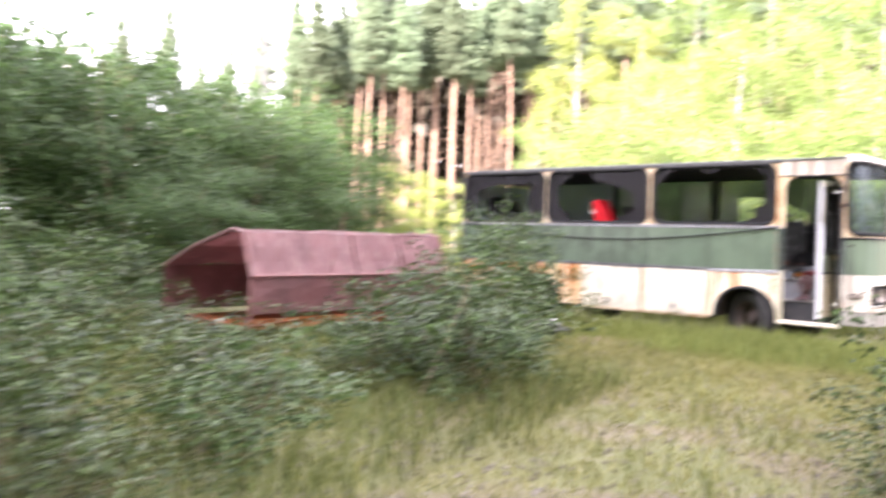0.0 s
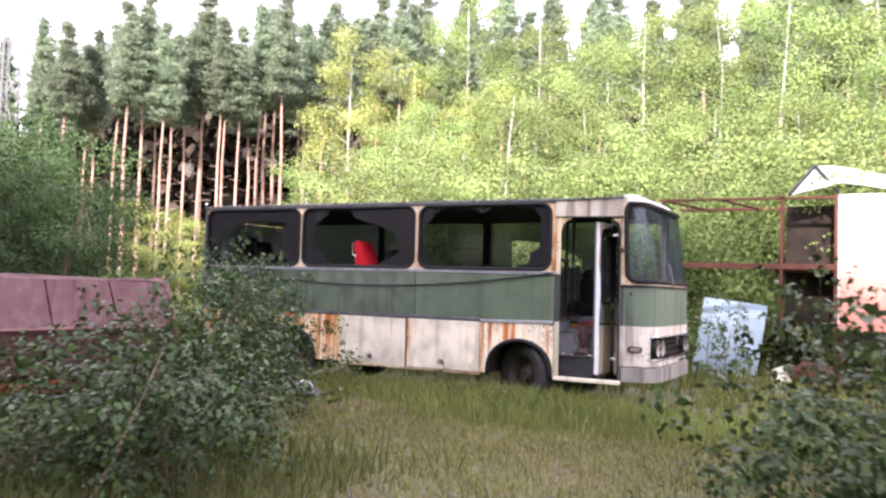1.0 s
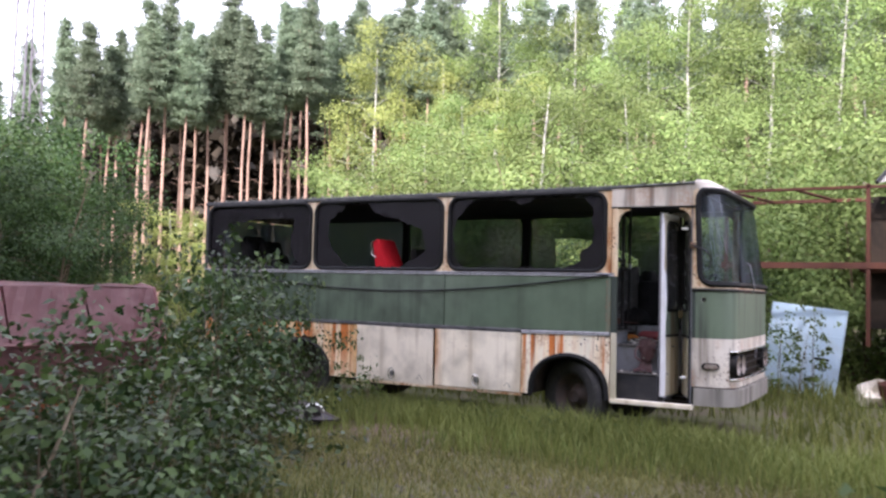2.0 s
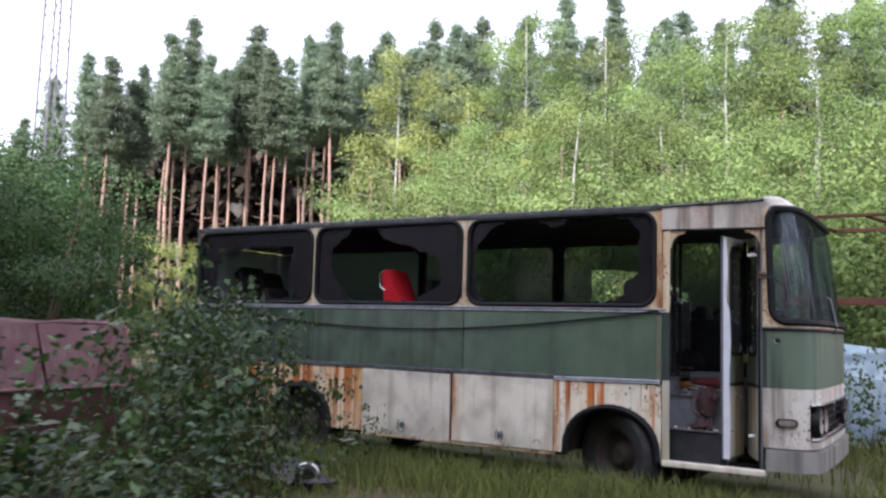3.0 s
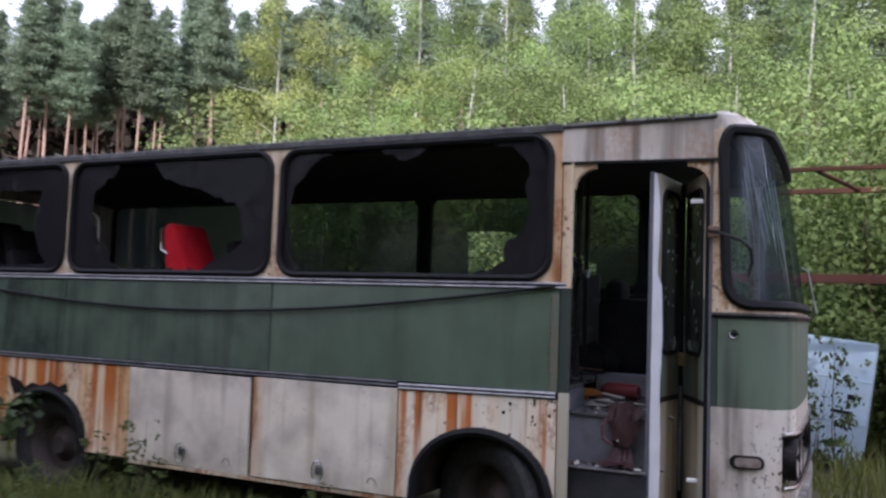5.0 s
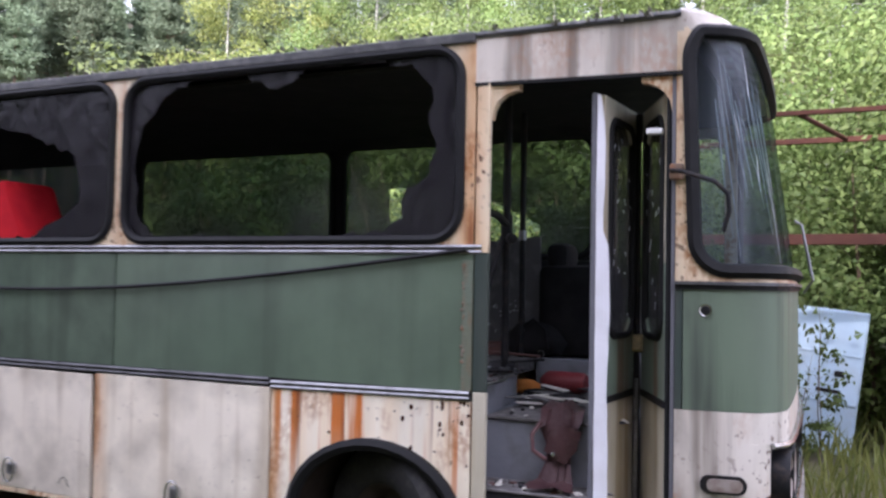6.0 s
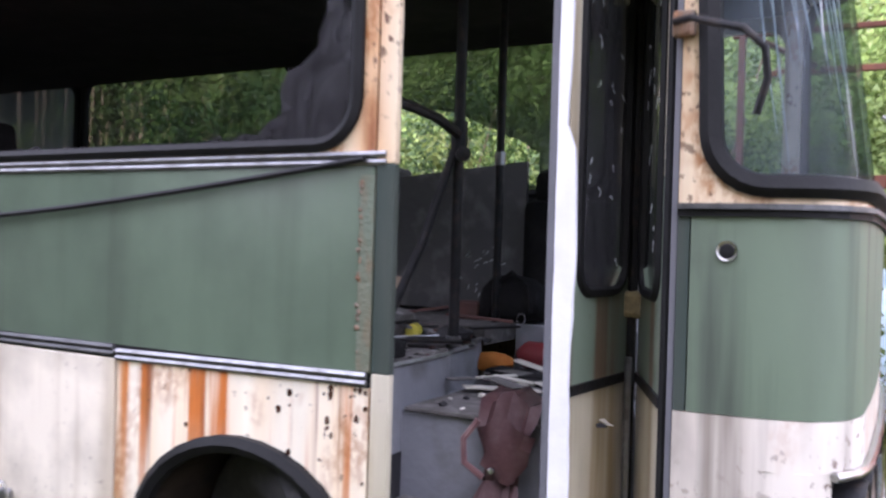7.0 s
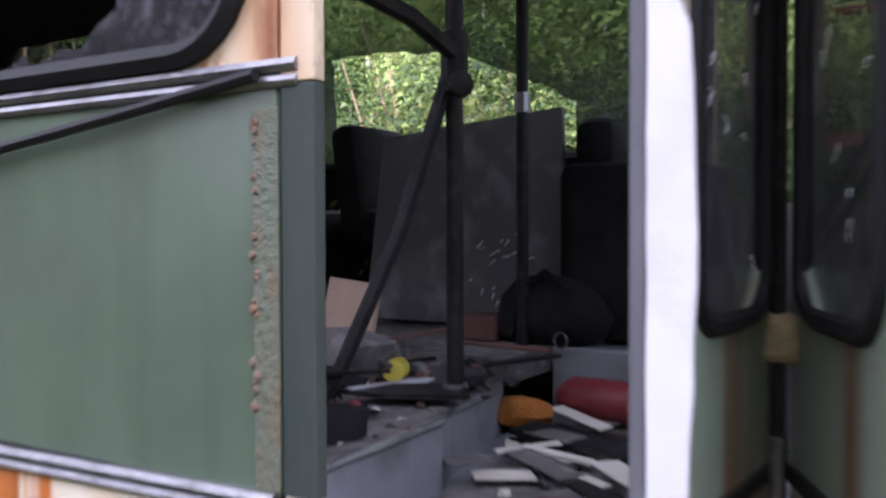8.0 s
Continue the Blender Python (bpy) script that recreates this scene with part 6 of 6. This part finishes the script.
place_copies(ASPEN, [(-6.3, 6.9, 0.60, 0.85), (-8.6, 10.1, 1.0, 0.6), (-8.0, 10.3, 0.75, 0.5), (-6.9, 8.2, 0.52, 0.75), (-8.4, 9.0, 0.45, 0.6), (-5.5, 6.5, 0.66, 0.7), (-6.9, 6.2, 0.46, 0.6), (-10.3, 11.4, 0.55, 0.5), (-4.9, 3.2, 0.45, 0.6), (-6.2, 4.2, 0.42, 0.6), (-5.3, 2.0, 0.62, 0.7), (-7.8, 4.8, 0.46, 0.6), (-7.8, 2.8, 0.66, 0.7), (-4.1, 1.8, 0.42, 0.5), (-10.6, 4.6, 0.7, 0.8), (-12.5, 4.0, 0.95, 0.9), (-6.8, 1.0, 0.8, 0.8), (-9.6, 2.2, 0.95, 0.9), (-1.02, 6.55, 0.66, 0.60), (-0.45, 6.9, 0.8, 0.7), (-1.32, 6.0, 0.38, 0.45), (-13.8, 6.4, 0.9, 0.9), (-7.4, 7.4, 0.5, 0.6)], "bushes beside the path", 10)

SAPLINGS = [broadleaf("aspen_sapling", 2.05, 1.1, 620, 0.075, 330 + i, LEAF_BUSH, TWIG, "slender grey-green aspen sapling", "sapling", 0.2, 1, 0.1, 0.006) for i in range(2)]
place_copies(SAPLINGS, [(-7.4, 9.6, 0.9, 0.8), (-7.6, 9.3, 1.0, 0.8), (-8.2, 10.2, 0.92, 0.8), (-7.9, 9.8, 0.8, 0.9), (-6.3, 7.9, 0.8, 0.9), (-9.0, 10.9, 0.75, 0.8), (-5.7, 6.2, 0.75, 0.8), (-8.4, 10.6, 0.8, 0.9), (-7.2, 7.6, 0.6, 0.9), (-1.45, 8.2, 0.86, 0.8), (-1.05, 8.0, 0.82, 0.8), (-1.50, 6.5, 0.60, 0.8), (-0.9, 6.4, 0.75, 0.9)], "saplings beside the path", 14)

WEEDS = [broadleaf("yellowing_sapling", 1.0, 0.7, 420, 0.06, 350, LEAF_YELLOWING, TWIG, "yellowing leafy sapling beside the coach", "sapling", 0.1, 2, 0.1, 0.006)]
place_copies(WEEDS, [(-9.9, 11.9, 0.9, 0.9), (-9.4, 11.5, 0.75, 0.9), (-10.4, 12.2, 1.0, 0.9), (-8.9, 11.0, 0.8, 0.9)], "saplings beside the path", 15)
WEEDS_BRIGHT = [broadleaf("birch_sapling", 2.35, 1.0, 900, 0.06, 355, LEAF_YELLOW, TWIG, "bright green birch sapling behind the coach", "sapling", 0.3, 2, 0.1, 0.006)]
GREENS = [broadleaf("leafy_weed", 0.8, 0.5, 300, 0.05, 360, LEAF_WEED, TWIG, "leafy green weed under the coach skirt", "weed", 0.1, 2, 0.1, 0.006)]
place_copies(GREENS, [(-8.42, 12.72, 0.95, 0.7), (-8.62, 12.55, 0.8, 0.7), (-8.2, 12.6, 0.6, 0.7), (-6.72, 12.7, 0.55, 0.6), (-7.3, 12.6, 0.4, 0.6), (-6.3, 12.3, 0.35, 0.6), (-4.9, 12.4, 0.3, 0.6), (-5.6, 12.2, 0.4, 0.7), (-9.0, 12.2, 0.6, 0.8), (-4.5, 18.85, 1.7, 1.2), (-3.95, 18.8, 2.0, 1.1), (-4.2, 18.7, 1.3, 1.2)], "weeds by the coach", 16)

place_copies(WEEDS_BRIGHT, [(-6.35, 15.75, 1.0, 1.0), (-6.75, 15.95, 0.92, 1.0), (-6.05, 16.1, 0.88, 1.0)], "saplings behind the coach", 18)

stick = tube([(-5.70, 5.80, -0.02), (-5.66, 6.0, 0.32), (-5.56, 6.15, 0.75), (-5.42, 6.2, 1.12)], [0.016, 0.014, 0.010, 0.006], 6)
tagged(part("leaning_stick", stick, DRY_STICK, None, "", True), "dry pale stick leaning out of the bush", "stick")


def grass(name, n, area, height, material, seed, label, keep, lean=0.35, width=0.006):
    rng = np.random.default_rng(seed)
    x0, x1, y0, y1 = area
    xy = rng.uniform((x0, y0), (x1, y1), (n, 2))
    ok = np.array([keep(x, y) + 0.25 * noise.noise(Vector((x * 0.9, y * 0.9, seed))) for x, y in xy]) > rng.uniform(0, 1, n)
    xy = xy[ok]
    n = len(xy)
    z = np.array([ground_height(x, y) for x, y in xy])
    h = height * rng.uniform(0.45, 1.25, n)
    a = rng.uniform(0, 6.283, n)
    side = np.stack([np.cos(a), np.sin(a), np.zeros(n)], 1) * (width * rng.uniform(0.6, 1.4, n))[:, None]
    fall = rng.normal(size=(n, 2)) * lean
    base = np.stack([xy[:, 0], xy[:, 1], z - 0.02], 1)
    mid = base + np.stack([fall[:, 0] * h * 0.35, fall[:, 1] * h * 0.35, h * 0.6], 1)
    tip = base + np.stack([fall[:, 0] * h, fall[:, 1] * h, h * (1 - 0.2 * np.abs(fall).max(1))], 1)
    v = np.stack([base - side, base + side, mid + side * 0.7, mid - side * 0.7, tip], 1).reshape(-1, 3)
    i = np.arange(n) * 5
    quads = np.stack([i, i + 1, i + 2, i + 3], 1)
    tris = np.stack([i + 3, i + 2, i + 4], 1)
    me = mesh_of(name, v.tolist(), quads.tolist() + tris.tolist(), material)
    return tagged(new(name, me), label, "grass", kind="stuff")


def stones(name, n, area, size, seed, label):
    """Scattered eight-faced pebbles and clods, denser in patches."""
    rng = np.random.default_rng(seed)
    x0, x1, y0, y1 = area
    xy = rng.uniform((x0, y0), (x1, y1), (n, 2))
    ok = np.array([noise.noise(Vector((x * 0.8, y * 0.8, seed))) for x, y in xy]) > rng.uniform(-0.5, 0.35, n)
    xy = xy[ok]
    verts, faces = [], []
    for x, y in xy:
        r = size * rng.uniform(0.4, 1.0) ** 2 + 0.004
        z, b = ground_height(x, y) + r * 0.15, len(verts)
        j = rng.uniform(0.6, 1.2, 6) * r
        verts += [(x + j[0], y, z), (x, y + j[1], z), (x - j[2], y, z), (x, y - j[3], z), (x, y, z + j[4] * 0.7), (x, y, z - j[5] * 0.5)]
        for k in range(4):
            faces += [(b + k, b + (k + 1) % 4, b + 4), (b + (k + 1) % 4, b + k, b + 5)]
    tagged(new(name, mesh_of(name, verts, faces, STONE)), label, "gravel", kind="stuff")


stones("gravel", 6500, (-7, 1, 2.5, 10.5), 0.035, 3, "loose grey-brown gravel on the ground")
def earth_patch():
    """Low trodden mound of brown soil with an uneven edge."""
    verts, faces, rings, around = [], [], 9, 40
    for i in range(rings + 1):
        for k in range(around):
            a = 6.2832 * k / around
            r = (i / rings) * (1 + 0.35 * noise.noise(Vector((math.cos(a) * 1.6, math.sin(a) * 1.6, 4.0))))
            x, y = -7.7 + 1.55 * r * math.cos(a), 11.85 + 0.85 * r * math.sin(a)
            lump = 0.03 * noise.noise(Vector((x * 5, y * 5, 1.0)))
            verts.append((x, y, ground_height(x, y) + (1 - i / rings) ** 0.6 * (0.05 + lump) - (0.012 if i == rings else 0)))
    for i in range(rings):
        for k in range(around):
            q = (k + 1) % around
            faces.append((i * around + k, i * around + q, (i + 1) * around + q, (i + 1) * around + k))
    tagged(new("soil_mound", mesh_of("soil_mound", verts, faces, SOIL, True)), "low mound of trodden reddish brown soil", "soil", kind="stuff")


earth_patch()
stones("rubble", 2600, (-9.6, -6.4, 10.8, 12.7), 0.06, 6, "brown rubble and clods by the coach")


def off_coach(x, y):
    return 0.0 if (y > 13.0 and y < 15.4 and -11.7 < x < -3.9) or (-11.8 < x < -9.9 and 6.8 < y < 10.3) else 1.0


grass("meadow_grass", 230000, (-13, 3, 1.5, 13.0), 0.13, GRASS, 1, "dry yellowish meadow grass", lambda x, y: off_coach(x, y) * (0.30 + 0.5 * min(1, max(0, (y - 5) / 5))) * min(1.0, (3.0 - x) / 3, (y - 1.0) / 2), 0.6, 0.0045)
grass("tall_grass", 34000, (-12, 2.5, 10.9, 12.98), 0.30, GRASS_GREEN, 2, "tall fresh grass along the coach", lambda x, y: off_coach(x, y) * (0.12 + 0.8 * min(1, max(0, (y - 10.9) / 2.0)) * (0.22 if -10.2 < x < -6.6 else 1.0) * min(1.0, max(0.0, (2.5 - x) / 4))), 0.3, 0.007)
grass("fringe_grass", 9000, (-9.2, -3.6, 11.9, 12.96), 0.36, GRASS_GREEN, 7, "rank green grass under the coach skirt", lambda x, y: 0.25 + 0.6 * (y - 11.9), 0.35, 0.006)
grass("far_grass", 30000, (-24, 9, 13.0, 24), 0.42, GRASS_GREEN, 3, "tall green grass behind the coach", lambda x, y: off_coach(x, y) * 0.8, 0.3, 0.012)
grass("weed_grass", 22000, (-14, -1.5, 0.0, 8.5), 0.36, GRASS_DIM, 4, "rank green grass among the bushes", lambda x, y: off_coach(x, y) * (0.8 if x < -4.0 - 0.25 * y + 1.2 else 0.03), 0.35, 0.007)


def roof_litter():
    rng = np.random.default_rng(8)
    n = 900
    c = np.stack([rng.uniform(-11.5, -4.4, n), SIDE + np.abs(rng.normal(size=n)) * 0.10 - 0.012, 2.862 + np.abs(rng.normal(size=n)) * 0.012], 1)
    me = leaf_mesh("roof_litter", c, up_normals(n, rng, 0.4), rng.uniform(0.015, 0.05, n), LITTER, rng)
    tagged(new("roof_litter", me), "dead leaves and moss along the coach roof edge", "litter", kind="stuff")


LITTER = leafy("dead_leaf", (0.06, 0.06, 0.04), (0.30, 0.29, 0.24), 0.1, 0.8)
roof_litter()


# ---- lattice mast far off ----
def make_mast():
    mx, my, H, W = -54.2, 37.95, 43.0, 0.72
    m = thing("lattice_mast", (mx, my, 0), "tall grey steel lattice mast at the edge of the wood", "mast")
    legs = [(-W, -W), (W, -W), (W, W), (-W, W)]
    for dx, dy in legs:
        part("mast_leg", tube([(mx + dx, my + dy, -1), (mx + dx * 0.6, my + dy * 0.6, H)], 0.075, 5), GALV, m)
    for k in range(20):
        z0, z1 = H * k / 20, H * (k + 1) / 20
        w0, w1 = 1 - 0.4 * k / 20, 1 - 0.4 * (k + 1) / 20
        bm = bmesh.new()
        for (ax, ay), (bx, by) in zip(legs, legs[1:] + legs[:1]):
            tube([(mx + ax * w0, my + ay * w0, z0), (mx + bx * w1, my + by * w1, z1)], 0.04, 4, False, bm)
        part("mast_brace", bm, GALV, m)


make_mast()
